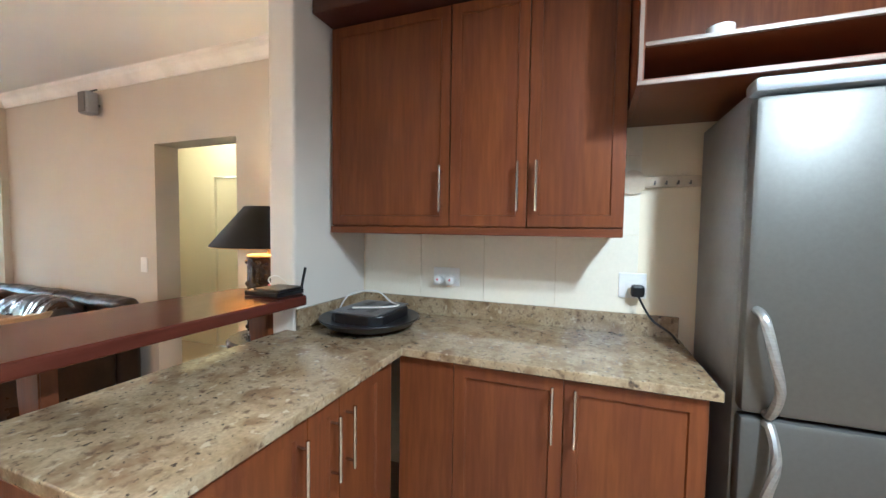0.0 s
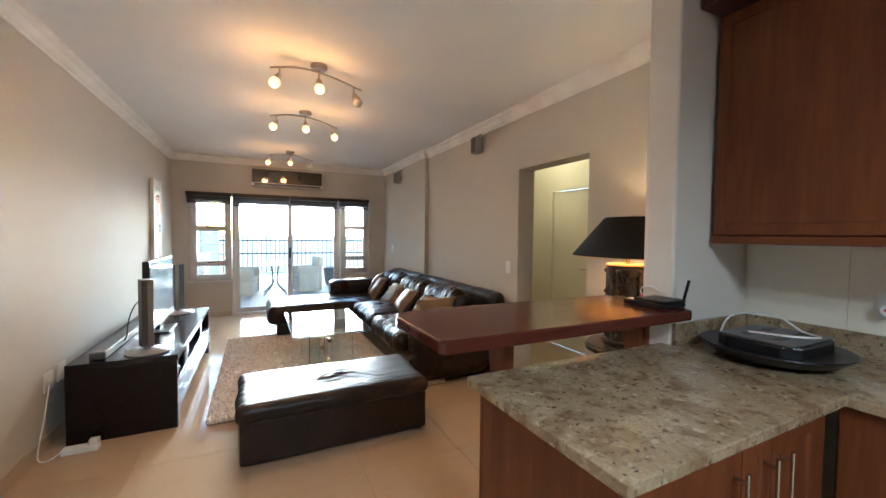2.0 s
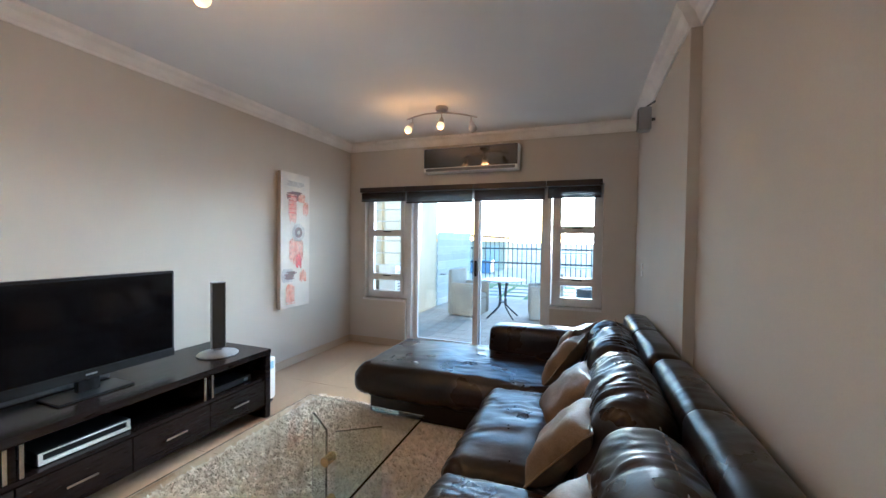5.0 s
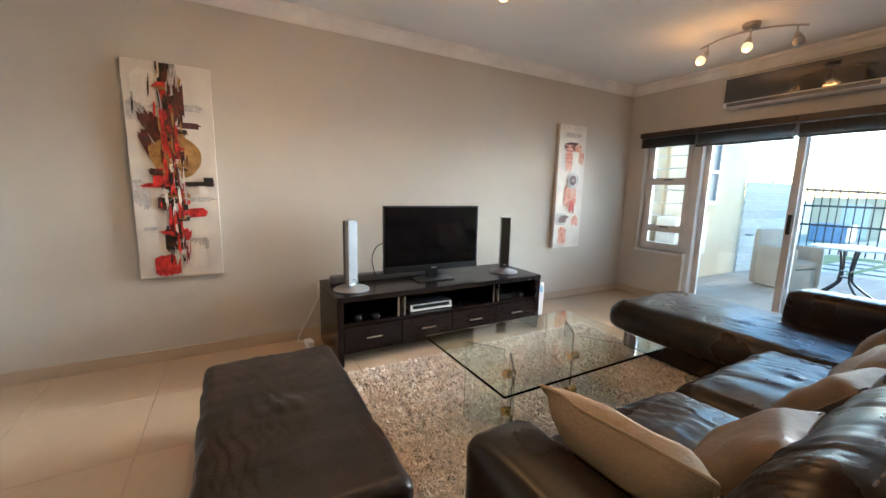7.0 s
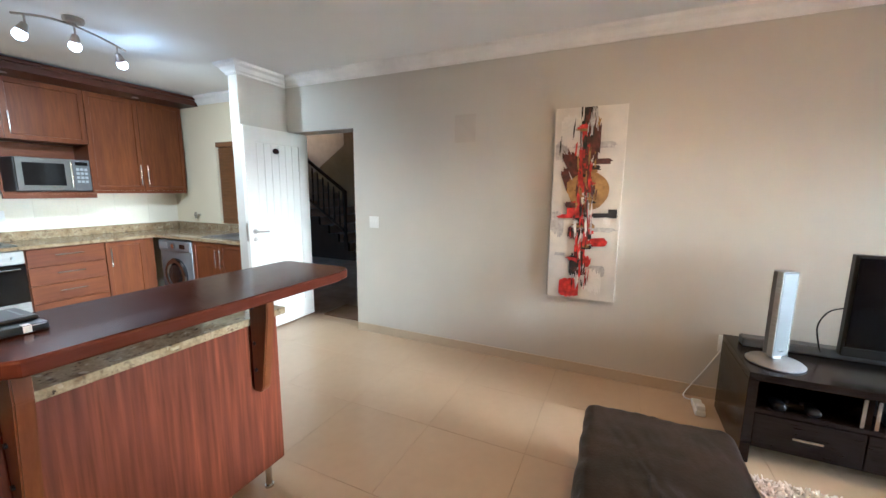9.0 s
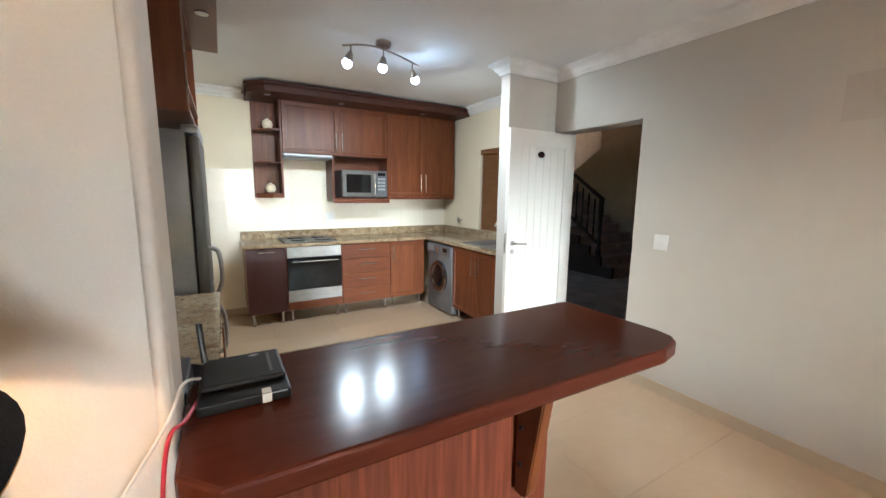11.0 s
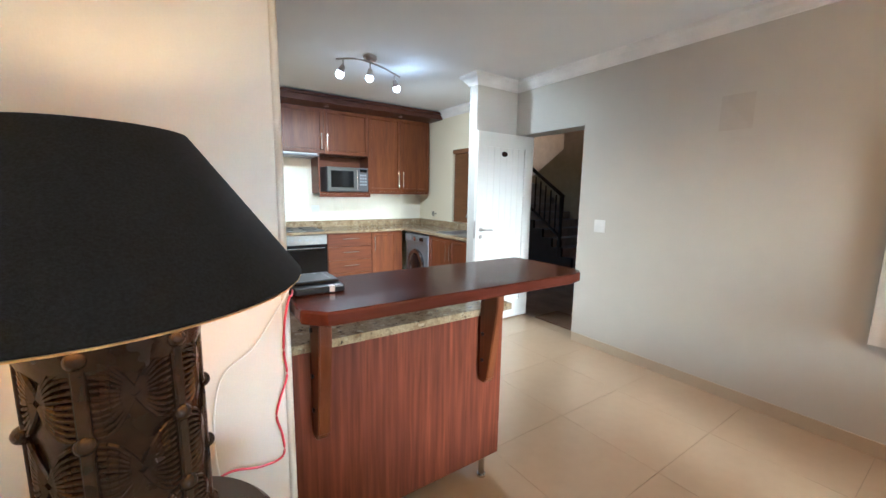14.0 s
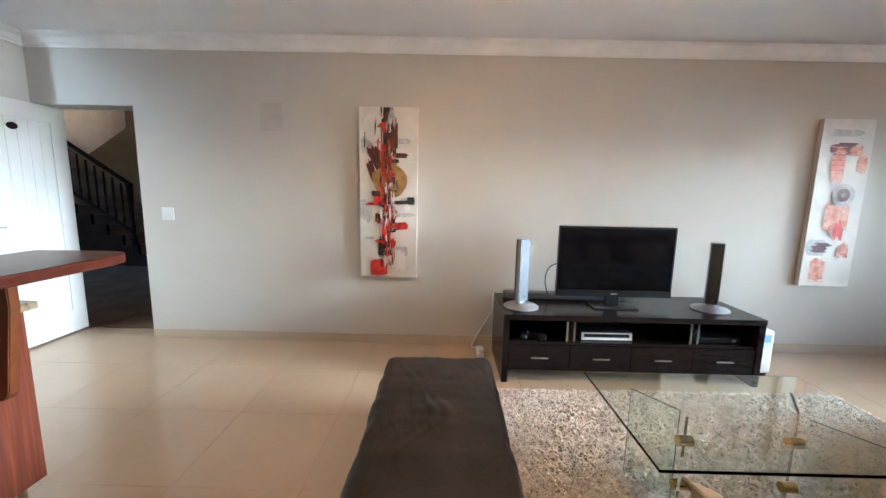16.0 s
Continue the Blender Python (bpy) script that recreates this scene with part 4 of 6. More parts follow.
def column_speaker(y, x, turn, label, front):
    s = thing("column_speaker", (x, y, ZT), label, "speaker", "column speakers on the tv stand")
    part("base", lathe([(0.130, ZT + 0.001), (0.133, ZT + 0.007), (0.125, ZT + 0.014), (0.05, ZT + 0.022), (0.03, ZT + 0.03)], x, y, 40), SILVER, s, smooth=True)
    q = Matrix.Translation((x, y, 0)) @ pose(0, 0, 0, 0, 0, turn)
    for nm, dims, mt, r in (("column", (-0.045, -0.040, ZT + 0.045, 0.018, 0.040, 1.036), GREYP, 0.006), ("side_trim", (-0.012, -0.046, ZT + 0.045, 0.024, -0.0405, 1.04), STEEL, 0.002), ("side_trim", (-0.012, 0.0405, ZT + 0.045, 0.024, 0.046, 1.04), STEEL, 0.002), ("top_cap", (-0.045, -0.0402, 1.0365, 0.02, 0.0402, 1.041), SILVER, 0.002), ("grille", (0.0185, -0.039, ZT + 0.05, 0.024, 0.039, 1.034), front, 0.002), ("logo_bar", (0.0243, -0.012, ZT + 0.075, 0.0252, 0.012, ZT + 0.082), CHROME, 0.0), ("stem", (-0.02, -0.025, ZT + 0.02, 0.01, 0.025, ZT + 0.05), SILVER, 0.004)):
        bm = boxes(dims, bevel=r)
        bmesh.ops.transform(bm, matrix=q, verts=bm.verts)
        part(nm, bm, mt, s)


SPEAKER_CLOTH = material("silver_speaker_mesh", (0.085, 0.09, 0.10), 0.5, metal=0.2, grain=0.1, scale=240)
SPEAKER_DARK = material("dark_speaker_mesh", (0.045, 0.043, 0.042), 0.55, grain=0.1, scale=240)
column_speaker(-3.80, 0.50, 28, "slim silver column speaker on a round base", SPEAKER_CLOTH)
column_speaker(-2.33, 0.46, -25, "slim silver column speaker with a dark grille on a round base", SPEAKER_DARK)

ZB = 0.313
gc = thing("games_console", (0.55, -3.17, ZB), "slim black games console with white trim in an open bay", "games console")
part("body", boxes((0.42, -3.37, ZB + 0.001, 0.615, -2.987, ZB + 0.06), bevel=0.006), BLACK, gc)
part("front_trim", boxes((0.615, -3.365, ZB + 0.004, 0.628, -2.992, ZB + 0.020), (0.615, -3.365, ZB + 0.049, 0.621, -2.992, ZB + 0.056), (0.615, -3.365, ZB + 0.020, 0.624, -3.348, ZB + 0.049), (0.615, -3.009, ZB + 0.020, 0.624, -2.992, ZB + 0.049), bevel=0.001), WHITE, gc, "white front trim")
dv = thing("media_player", (0.55, -2.35, ZB), "small black media player in the open bay", "media player")
part("body", boxes((0.45, -2.50, ZB + 0.001, 0.63, -2.20, ZB + 0.042), bevel=0.004), BLACK, dv)
part("display", boxes((0.6305, -2.26, ZB + 0.010, 0.632, -2.23, ZB + 0.032)), SILVER, dv)
gp = thing("game_controller", (0.58, -3.72, ZB), "black game controller lying in the open bay", "controller")
part("body", soft(bmesh.new(), 0.55, -3.78, ZB + 0.001, 0.62, -3.68, ZB + 0.035, r=0.015, cuts=5), BLACK, gp, smooth=True)
for y0, y1 in ((-3.83, -3.77), (-3.69, -3.63)):
    part("grip", soft(bmesh.new(), 0.565, y0, ZB + 0.001, 0.665, y1, ZB + 0.042, r=0.02, cuts=5), BLACK, gp, smooth=True)
for y in (-3.76, -3.70):
    part("thumb_stick", rods(((0.605, y, ZB + 0.035), (0.605, y, ZB + 0.05), 0.009), n=12), GREYP, gp)
ah = thing("air_heater", (0.33, -1.95, 0), "white panel heater on wheels beside the tv stand", "heater")
part("body", boxes((0.16, -2.03, 0.06, 0.58, -1.90, 0.40), bevel=0.02), WHITE, ah)
part("label", boxes((0.581, -2.0, 0.31, 0.583, -1.93, 0.37)), material("pale_blue_label", (0.30, 0.50, 0.72), 0.5, grain=0.05), ah)
for y in (-2.02, -1.91):
    part("wheel", rods(((0.50, y - 0.012, 0.045), (0.50, y + 0.012, 0.045), 0.045), n=18), BLACK, ah)
    part("wheel", rods(((0.22, y - 0.012, 0.045), (0.22, y + 0.012, 0.045), 0.045), n=18), BLACK, ah)

# leather corner sofa
sf = thing("corner_sofa", (2.6, -2.6, 0), "dark brown leather corner sofa with chaise, creased and shiny", "sofa")
part("base", boxes((2.44, -3.96, 0.05, 3.36, -1.0, 0.27), (1.42, -1.84, 0.05, 2.44, -1.02, 0.25), bevel=0.02), LEATHER_DULL, sf)
part("seat_cushion", soft(bmesh.new(), 2.36, -3.80, 0.23, 3.14, -2.86, 0.44, r=0.09, puff=0.035, wrinkle=0.012, folds=0.017, cuts=84, seed=1), LEATHER, sf, smooth=True)
part("seat_cushion", soft(bmesh.new(), 2.36, -2.86, 0.23, 3.14, -1.91, 0.44, r=0.09, puff=0.035, wrinkle=0.012, folds=0.017, cuts=84, seed=5), LEATHER, sf, smooth=True)
part("chaise_cushion", soft(bmesh.new(), 1.31, -1.93, 0.19, 3.14, -1.00, 0.43, r=0.10, puff=0.03, wrinkle=0.010, folds=0.013, cuts=90, seed=9), LEATHER, sf, smooth=True)
part("arm", soft(bmesh.new(), 2.46, -4.05, 0.04, 3.25, -3.81, 0.63, r=0.06, puff=0.012, wrinkle=0.004, cuts=12, seed=3), LEATHER, sf, smooth=True)
part("arm", soft(bmesh.new(), 2.19, -1.25, 0.20, 3.26, -1.00, 0.655, r=0.06, puff=0.012, wrinkle=0.006, cuts=12, seed=7), LEATHER, sf, smooth=True)
for k, (a, b, x) in enumerate(((-4.06, -3.41, 3.24), (-3.50, -2.79, 3.24), (-2.88, -2.20, 3.24), (-2.22, -1.57, 3.22), (-1.65, -1.0, 3.22))):
    part("back_frame", soft(bmesh.new(), x, a, 0.04, x + 0.18, b, 0.81, r=0.065, puff=0.008, wrinkle=0.004, folds=0.006, cuts=44, seed=2 + k), LEATHER, sf, smooth=True)
for k, (a, b) in enumerate(((-3.78, -2.95), (-2.94, -2.10), (-2.08, -1.30))):
    m = Matrix.Translation((3.07, (a + b) / 2, 0.585)) @ pose(0, 0, 0, 0, 22, 0)
    bm = soft(bmesh.new(), -0.15, -(b - a) / 2, -0.215, 0.14, (b - a) / 2, 0.215, r=0.13, puff=0.03, wrinkle=0.014, folds=0.022, cuts=84, seed=11 + k * 3, matrix=m)
    c = part("back_cushion", bm, LEATHER, sf, smooth=True)
    bm = bmesh.new()
    for j in range(16):
        y = a + 0.10 + j * (b - a - 0.2) / 16
        rod(bm, m @ Vector((-0.03, y - (a + b) / 2, 0.246)), m @ Vector((-0.03, y - (a + b) / 2 + 0.022, 0.246)), 0.0022, 6)
    part("stitching", bm, CUSHION, c)
for x, y in ((2.52, -3.9), (3.2, -3.9), (1.5, -1.1), (1.5, -1.75), (3.2, -1.1)):
    part("foot", rods(((x, y, 0), (x, y, 0.055), 0.022), n=14), CHROME, sf)


def throw_cushion(name, at, size, rot, mat, label, seed):
    t = thing(name, at, label, "cushion", "scatter cushions on the sofa")
    m = Matrix.Translation(at) @ rot
    h = size / 2
    bm = bmesh.new()
    n = 16
    for sgn in (1, -1):
        grid = []
        for i in range(n + 1):
            row = []
            for j in range(n + 1):
                u, v = i / n * 2 - 1, j / n * 2 - 1
                pin = 1 - 0.10 * (1 - abs(u) ** 1.5) * abs(v) ** 3 - 0.0
                pin2 = 1 - 0.10 * (1 - abs(v) ** 1.5) * abs(u) ** 3
                z = sgn * 0.075 * ((1 - u ** 4) * (1 - v ** 4)) ** 0.6
                z += 0.012 * noise.noise(Vector((u * 2.5 + seed, v * 2.5, sgn)))
                row.append(bm.verts.new(m @ Vector((u * h * pin2, v * h * pin, z))))
            grid.append(row)
        for i in range(n):
            for j in range(n):
                q = (grid[i][j], grid[i + 1][j], grid[i + 1][j + 1], grid[i][j + 1])
                bm.faces.new(q if sgn > 0 else q[::-1])
    bmesh.ops.remove_doubles(bm, verts=bm.verts, dist=0.012)
    part("cover", bm, mat, t, smooth=True)
    rim = []
    for i in range(33):
        a = i / 32 * 4
        k, f = int(a) % 4, a - int(a)
        c4 = [(-1, -1), (1, -1), (1, 1), (-1, 1), (-1, -1)]
        u, v = c4[k][0] + (c4[k + 1][0] - c4[k][0]) * f, c4[k][1] + (c4[k + 1][1] - c4[k][1]) * f
        s = 1 - 0.10 * (1 - (2 * f - 1) ** 2)
        uu, vv = (u, v * s) if k in (0, 2) else (u * s, v)
        rim.append(m @ Vector((uu * h, vv * h, 0.012 * noise.noise(Vector((uu * 2.5 + seed, vv * 2.5, 1))))))
    part("piping", tube(rim, 0.005, 6), mat, t, smooth=True)


throw_cushion("throw_cushion", (2.76, -3.71, 0.585), 0.42, pose(0, 0, 0, 124, 0, 3), CREAMF, "plain cream cotton scatter cushion against the arm", 1)
throw_cushion("throw_cushion", (2.86, -3.36, 0.56), 0.36, pose(0, 0, 0, 0, -48, 14), CUSHION, "taupe satin scatter cushion on the sofa", 2)
throw_cushion("throw_cushion", (2.86, -2.72, 0.56), 0.36, pose(0, 0, 0, 0, -50, -8), CUSHION, "taupe satin scatter cushion on the sofa", 3)
throw_cushion("throw_cushion", (2.86, -2.28, 0.56), 0.37, pose(0, 0, 0, 0, -50, 12), CUSHION, "taupe satin scatter cushion on the sofa", 4)
throw_cushion("throw_cushion", (2.82, -1.66, 0.58), 0.38, pose(0, 0, 0, 0, -56, -10), CUSHION, "taupe striped scatter cushion in the corner", 5)
throw_cushion("throw_cushion", (2.86, -1.42, 0.60), 0.38, pose(0, 0, 0, 0, -60, -22), CUSHION, "taupe striped scatter cushion in the corner", 6)

ot = thing("ottoman", (1.69, -4.40, 0), "low dark brown leather ottoman with a creased top", "ottoman")
part("body", soft(bmesh.new(), 1.10, -4.715, 0.012, 2.28, -4.11, 0.30, r=0.03, wrinkle=0.003, cuts=14, seed=21), LEATHER_DULL, ot, smooth=True)
part("top_cushion", soft(bmesh.new(), 1.085, -4.73, 0.26, 2.295, -4.095, 0.375, r=0.05, puff=0.012, wrinkle=0.010, folds=0.017, cuts=84, seed=25), LEATHER_DULL, ot, smooth=True)
for x, y in ((1.17, -4.63), (2.21, -4.63), (1.17, -4.17), (2.21, -4.17)):
    part("foot", rods(((x, y, 0), (x, y, 0.05), 0.02), n=14), CHROME, ot)

# rug of loose tufts
rg = thing("shag_rug", (1.8, -2.85, 0.006), "thick beige and brown shaggy rug under the coffee table", "rug")
part("backing", boxes((0.88, -4.02, 0.004, 2.75, -1.70, 0.016)), RUG, rg)
rng = np.random.default_rng(4)
N = 80000
px, py = rng.uniform(0.87, 2.76, N), rng.uniform(-4.04, -1.69, N)
ang, lean = rng.uniform(0, 2 * np.pi, N), rng.uniform(0.008, 0.032, N)
hgt, wid = rng.uniform(0.020, 0.038, N), rng.uniform(0.003, 0.0075, N)
ca, sa = np.cos(ang), np.sin(ang)
base = np.stack([px, py, np.full(N, 0.014)], 1)
side = np.stack([-sa * wid, ca * wid, np.zeros(N)], 1)
tip = base + np.stack([ca * lean, sa * lean, hgt], 1)
mid = base + np.stack([ca * lean * 0.3, sa * lean * 0.3, hgt * 0.7], 1)
verts = np.concatenate([base - side, base + side, mid + side * 0.9, mid - side * 0.9, tip + side * 0.4, tip - side * 0.4]) - np.array([1.8, -2.85, 0.006])
i = np.arange(N)
faces = np.concatenate([np.stack([i, i + N, i + 2 * N, i + 3 * N], 1), np.stack([i + 3 * N, i + 2 * N, i + 4 * N, i + 5 * N], 1)])
me = bpy.data.meshes.new("pile")
me.from_pydata(verts.tolist(), [], faces.tolist())
me.materials.append(RUG)
tf = new("pile", me)
tf.parent = rg
tagged(tf, kind="stuff")

# glass coffee table
ct = thing("coffee_table", (1.83, -3.11, 0.016), "clear glass coffee table with glass blades and brass clamps", "table")
ZG = 0.478
part("tabletop", prism([(1.472, -3.66), (2.178, -3.66), (2.178, -2.57), (1.472, -2.57)], ZG - 0.012, ZG, 0.002), GLASS, ct)
for yc, sgn in ((-3.35, 1), (-2.88, -1)):
    hub = Vector((1.83, yc, 0))
    for ax in (-0.20, 0.20):
        d = Vector((ax, -0.14 * sgn, 0))
        n = Vector((-d.y, d.x, 0)).normalized() * 0.005
        q = [hub + d * 0.12 - n, hub + d - n, hub + d + n, hub + d * 0.12 + n]
        part("glass_blade", prism([(p.x, p.y) for p in q], 0.02, ZG - 0.013), GLASS, ct)
    for z in (0.14, 0.34):
        part("clamp", rods(((hub.x, hub.y - 0.03, z), (hub.x, hub.y + 0.03, z), 0.022), n=18), BRASS, ct, "round brass clamp")

# ---- pictures ----
INK = [material("paint_black", (0.015, 0.012, 0.012), 0.5, grain=0.4, scale=50, bump=0.4, bump_scale=90), material("paint_red", (0.62, 0.035, 0.02), 0.4, grain=0.4, scale=30, second=(0.32, 0.012, 0.01), mix_scale=18, bump=0.4, bump_scale=90),
       material("paint_ochre", (0.42, 0.25, 0.06), 0.45, grain=0.35, scale=40, second=(0.25, 0.14, 0.04), mix_scale=20, bump=0.4, bump_scale=90), material("paint_grey", (0.36, 0.34, 0.34), 0.6, grain=0.2, scale=40, second=(0.52, 0.50, 0.48), mix_scale=16),
       material("paint_maroon", (0.12, 0.025, 0.02), 0.5, grain=0.4, scale=40, second=(0.05, 0.02, 0.018), mix_scale=14, bump=0.3, bump_scale=80), material("paint_white", (0.80, 0.77, 0.72), 0.6, grain=0.06, scale=60, bump=0.3, bump_scale=60),
       material("paint_rust", (0.50, 0.16, 0.09), 0.6, grain=0.3, scale=50, second=(0.62, 0.40, 0.30), mix_scale=22)]


def dab(y0, y1, z0, z1, u, v, hu, hv, rag, turn, x, rnd):
    """One brush mark: bristle tracks side by side, with ragged ends."""
    bm = bmesh.new()
    w, h = y1 - y0, z1 - z0
    hy, hz = hu * w, hv * h
    along, across = (hy, hz) if hy >= hz else (hz, hy)
    c, s = math.cos(radians(turn)), math.sin(radians(turn))
    n = max(4, int(2 * across / 0.006))
    drift, low, high = 0.0, [], []
    for i in range(n):
        q = (i + 0.5) / n * 2 - 1
        drift = 0.6 * drift + rnd.uniform(-rag, rag)
        size = along * (1 - 0.30 * abs(q) ** 3)
        a0 = -size * max(0.25, 1 + drift + rnd.uniform(-rag, rag) * 0.7)
        a1 = size * max(0.25, 1 - drift + rnd.uniform(-rag, rag) * 0.7)
        r0, r1 = (q - 1 / n) * across, (q + 0.94 / n) * across
        low += [(a0, r0), (a0 * 0.97, r1)]
        high += [(a1, r0), (a1 * 0.96, r1)]
    ring = []
    for p, r in low + high[::-1]:
        py, pz = (p, r) if hy >= hz else (r, p)
        yy, zz = y0 + u * w + py * c - pz * s, z1 - v * h + py * s + pz * c
        ring.append(bm.verts.new((x, min(y1 - 0.003, max(y0 + 0.003, yy)), min(z1 - 0.003, max(z0 + 0.003, zz)))))
    f = bm.faces.new(ring)
    f.normal_update()
    if f.normal.x < 0:
        f.normal_flip()
    bmesh.ops.triangulate(bm, faces=bm.faces)
    return bm


def picture(name, y0, y1, z0, z1, label, strokes):
    """A deep canvas on the west wall with painted strokes (u, v, half sizes, colour, ragged, turn)."""
    t = thing(name, (0.02, (y0 + y1) / 2, z0), label, "painting")
    part("canvas", boxes((0.003, y0, z0, 0.045, y1, z1), bevel=0.002), CANVAS, t)
    rnd = random.Random(name)
    for k, (u, v, hu, hv, col, rag, turn) in enumerate(strokes):
        bm = dab(y0, y1, z0, z1, u, v, hu, hv, rag, turn, 0.0455 + 0.00035 * (k + 1), rnd)
        part("brush_stroke", bm, INK[col], t)
    return t


def ring_stroke(t, y0, y1, z0, z1, u, v, r, r2, col, x):
    w = y1 - y0
    bm = bmesh.new()
    c = Vector((x, y0 + u * w, z1 - v * (z1 - z0)))
    va, vb = [], []
    for i in range(40):
        a = 2 * math.pi * i / 40
        e = 1 + 0.05 * noise.noise(Vector((math.cos(a) * 2, math.sin(a) * 2, r * 10)))
        va.append(bm.verts.new(c + Vector((0, math.cos(a) * r * w * e, math.sin(a) * r * w * e))))
        vb.append(bm.verts.new(c + Vector((0.001, math.cos(a) * r2 * w, math.sin(a) * r2 * w))))
    for i in range(40):
        bm.faces.new((va[i], va[(i + 1) % 40], vb[(i + 1) % 40], vb[i]))
    part("painted_ring", bm, INK[col], t)


P1 = (-5.131, -4.640, 0.628, 2.065)
p1 = picture("abstract_painting", *P1, "tall abstract canvas in red, black and ochre on white", [
    (0.12, 0.22, 0.10, 0.05, 3, 0.1, 0), (0.75, 0.19, 0.17, 0.015, 3, 0.4, 0), (0.30, 0.19, 0.12, 0.012, 3, 0.4, 0), (0.10, 0.60, 0.10, 0.06, 3, 0.2, 0), (0.72, 0.84, 0.12, 0.03, 3, 0.1, 0), (0.75, 0.62, 0.18, 0.012, 3, 0.3, 0), (0.66, 0.90, 0.14, 0.06, 5, 0.2, 0), (0.25, 0.12, 0.16, 0.08, 5, 0.1, 0),
    (0.50, 0.03, 0.09, 0.04, 0, 0.10, 0), (0.52, 0.16, 0.14, 0.10, 4, 0.25, 0), (0.46, 0.10, 0.08, 0.05, 0, 0.3, 0), (0.33, 0.31, 0.10, 0.09, 4, 0.2, 28), (0.22, 0.37, 0.06, 0.06, 4, 0.2, 20), (0.70, 0.272, 0.13, 0.014, 4, 0.15, 0), (0.58, 0.305, 0.10, 0.014, 0, 0.2, 0)])
ring_stroke(p1, *P1, 0.53, 0.42, 0.29, 0.10, 2, 0.0525)
for k, (u, v, hu, hv, col, rag, turn) in enumerate((
        (0.46, 0.16, 0.06, 0.06, 1, 0.25, 0), (0.44, 0.30, 0.07, 0.12, 1, 0.22, 0), (0.50, 0.33, 0.03, 0.09, 1, 0.3, 0), (0.30, 0.40, 0.08, 0.035, 2, 0.2, 0), (0.50, 0.40, 0.10, 0.03, 1, 0.2, 0), (0.36, 0.52, 0.12, 0.045, 1, 0.12, 0), (0.30, 0.555, 0.18, 0.010, 1, 0.2, 0),
        (0.74, 0.545, 0.17, 0.011, 0, 0.25, 3), (0.90, 0.535, 0.07, 0.022, 0, 0.2, 0), (0.82, 0.575, 0.05, 0.018, 5, 0.2, 0), (0.52, 0.60, 0.16, 0.012, 2, 0.2, 0), (0.34, 0.64, 0.07, 0.03, 4, 0.25, 0), (0.52, 0.65, 0.10, 0.035, 0, 0.3, 0), (0.72, 0.685, 0.12, 0.022, 1, 0.12, 5),
        (0.46, 0.74, 0.08, 0.045, 1, 0.15, 0), (0.38, 0.82, 0.06, 0.06, 0, 0.25, 0), (0.56, 0.79, 0.05, 0.03, 1, 0.2, 0), (0.52, 0.84, 0.03, 0.06, 5, 0.3, 0), (0.18, 0.76, 0.08, 0.008, 3, 0.3, 0), (0.33, 0.94, 0.15, 0.052, 1, 0.07, 0), (0.53, 0.57, 0.03, 0.05, 0, 0.3, 0), (0.47, 0.47, 0.03, 0.02, 5, 0.3, 0), (0.54, 0.48, 0.02, 0.015, 5, 0.3, 20))):
    bm = dab(*P1, u, v, hu, hv, rag, turn, 0.0540 + 0.0003 * k, random.Random(k + 50))
    part("brush_stroke", bm, INK[col], p1)

rnd = random.Random(77)
for k in range(40):
    v = rnd.uniform(0.05, 0.93)
    u = min(0.85, max(0.15, rnd.gauss(0.47, 0.06)))
    col = rnd.choice((0, 4, 4, 4, 4, 2, 0, 4, 1))
    bm = dab(*P1, u, v, rnd.uniform(0.02, 0.09), rnd.uniform(0.006, 0.022), 0.4, rnd.uniform(-12, 12), 0.0612 + 0.00004 * k, rnd)
    part("brush_stroke", bm, INK[col], p1)

for k in range(110):
    v = rnd.uniform(0.02, 0.92)
    u = rnd.gauss(0.48, 0.05 + 0.05 * abs(math.sin(v * 9)))
    col = rnd.choice((0, 4, 4, 0, 3) if v < 0.22 else (1, 4, 1, 2, 4) if v < 0.5 else (0, 1, 4, 5, 1, 3))
    bm = dab(*P1, u, v, rnd.uniform(0.006, 0.022), rnd.uniform(0.015, 0.05), 0.55, rnd.uniform(-6, 6), 0.0640 + 0.00003 * k, rnd)
    part("brush_stroke", bm, INK[col], p1)

P2 = (-1.29, -0.86, 0.632, 2.042)
p2 = picture("abstract_painting", *P2, "tall abstract canvas in rust, grey and white", [
    (0.45, 0.08, 0.30, 0.02, 3, 0.2, 0), (0.50, 0.17, 0.25, 0.035, 4, 0.2, 0), (0.40, 0.27, 0.12, 0.10, 6, 0.12, 0), (0.85, 0.26, 0.10, 0.05, 6, 0.3, 0), (0.70, 0.18, 0.12, 0.03, 6, 0.2, 0),
    (0.52, 0.58, 0.24, 0.09, 6, 0.18, 0), (0.60, 0.66, 0.10, 0.05, 1, 0.3, 0), (0.22, 0.76, 0.20, 0.05, 3, 0.05, 0), (0.30, 0.76, 0.16, 0.03, 4, 0.3, 0), (0.30, 0.90, 0.14, 0.07, 6, 0.08, 0), (0.75, 0.78, 0.12, 0.04, 6, 0.3, 0)])
ring_stroke(p2, *P2, 0.58, 0.44, 0.22, 0.11, 3, 0.0525)
ring_stroke(p2, *P2, 0.58, 0.44, 0.13, 0.05, 4, 0.0535)
for k in range(11):
    part("painted_bar", boxes((0.0505, P2[0] + 0.10, 1.90 - k * 0.021 - 0.09, 0.052, P2[0] + 0.22, 1.909 - k * 0.021 - 0.09)), INK[1 if k % 2 else 6], p2)
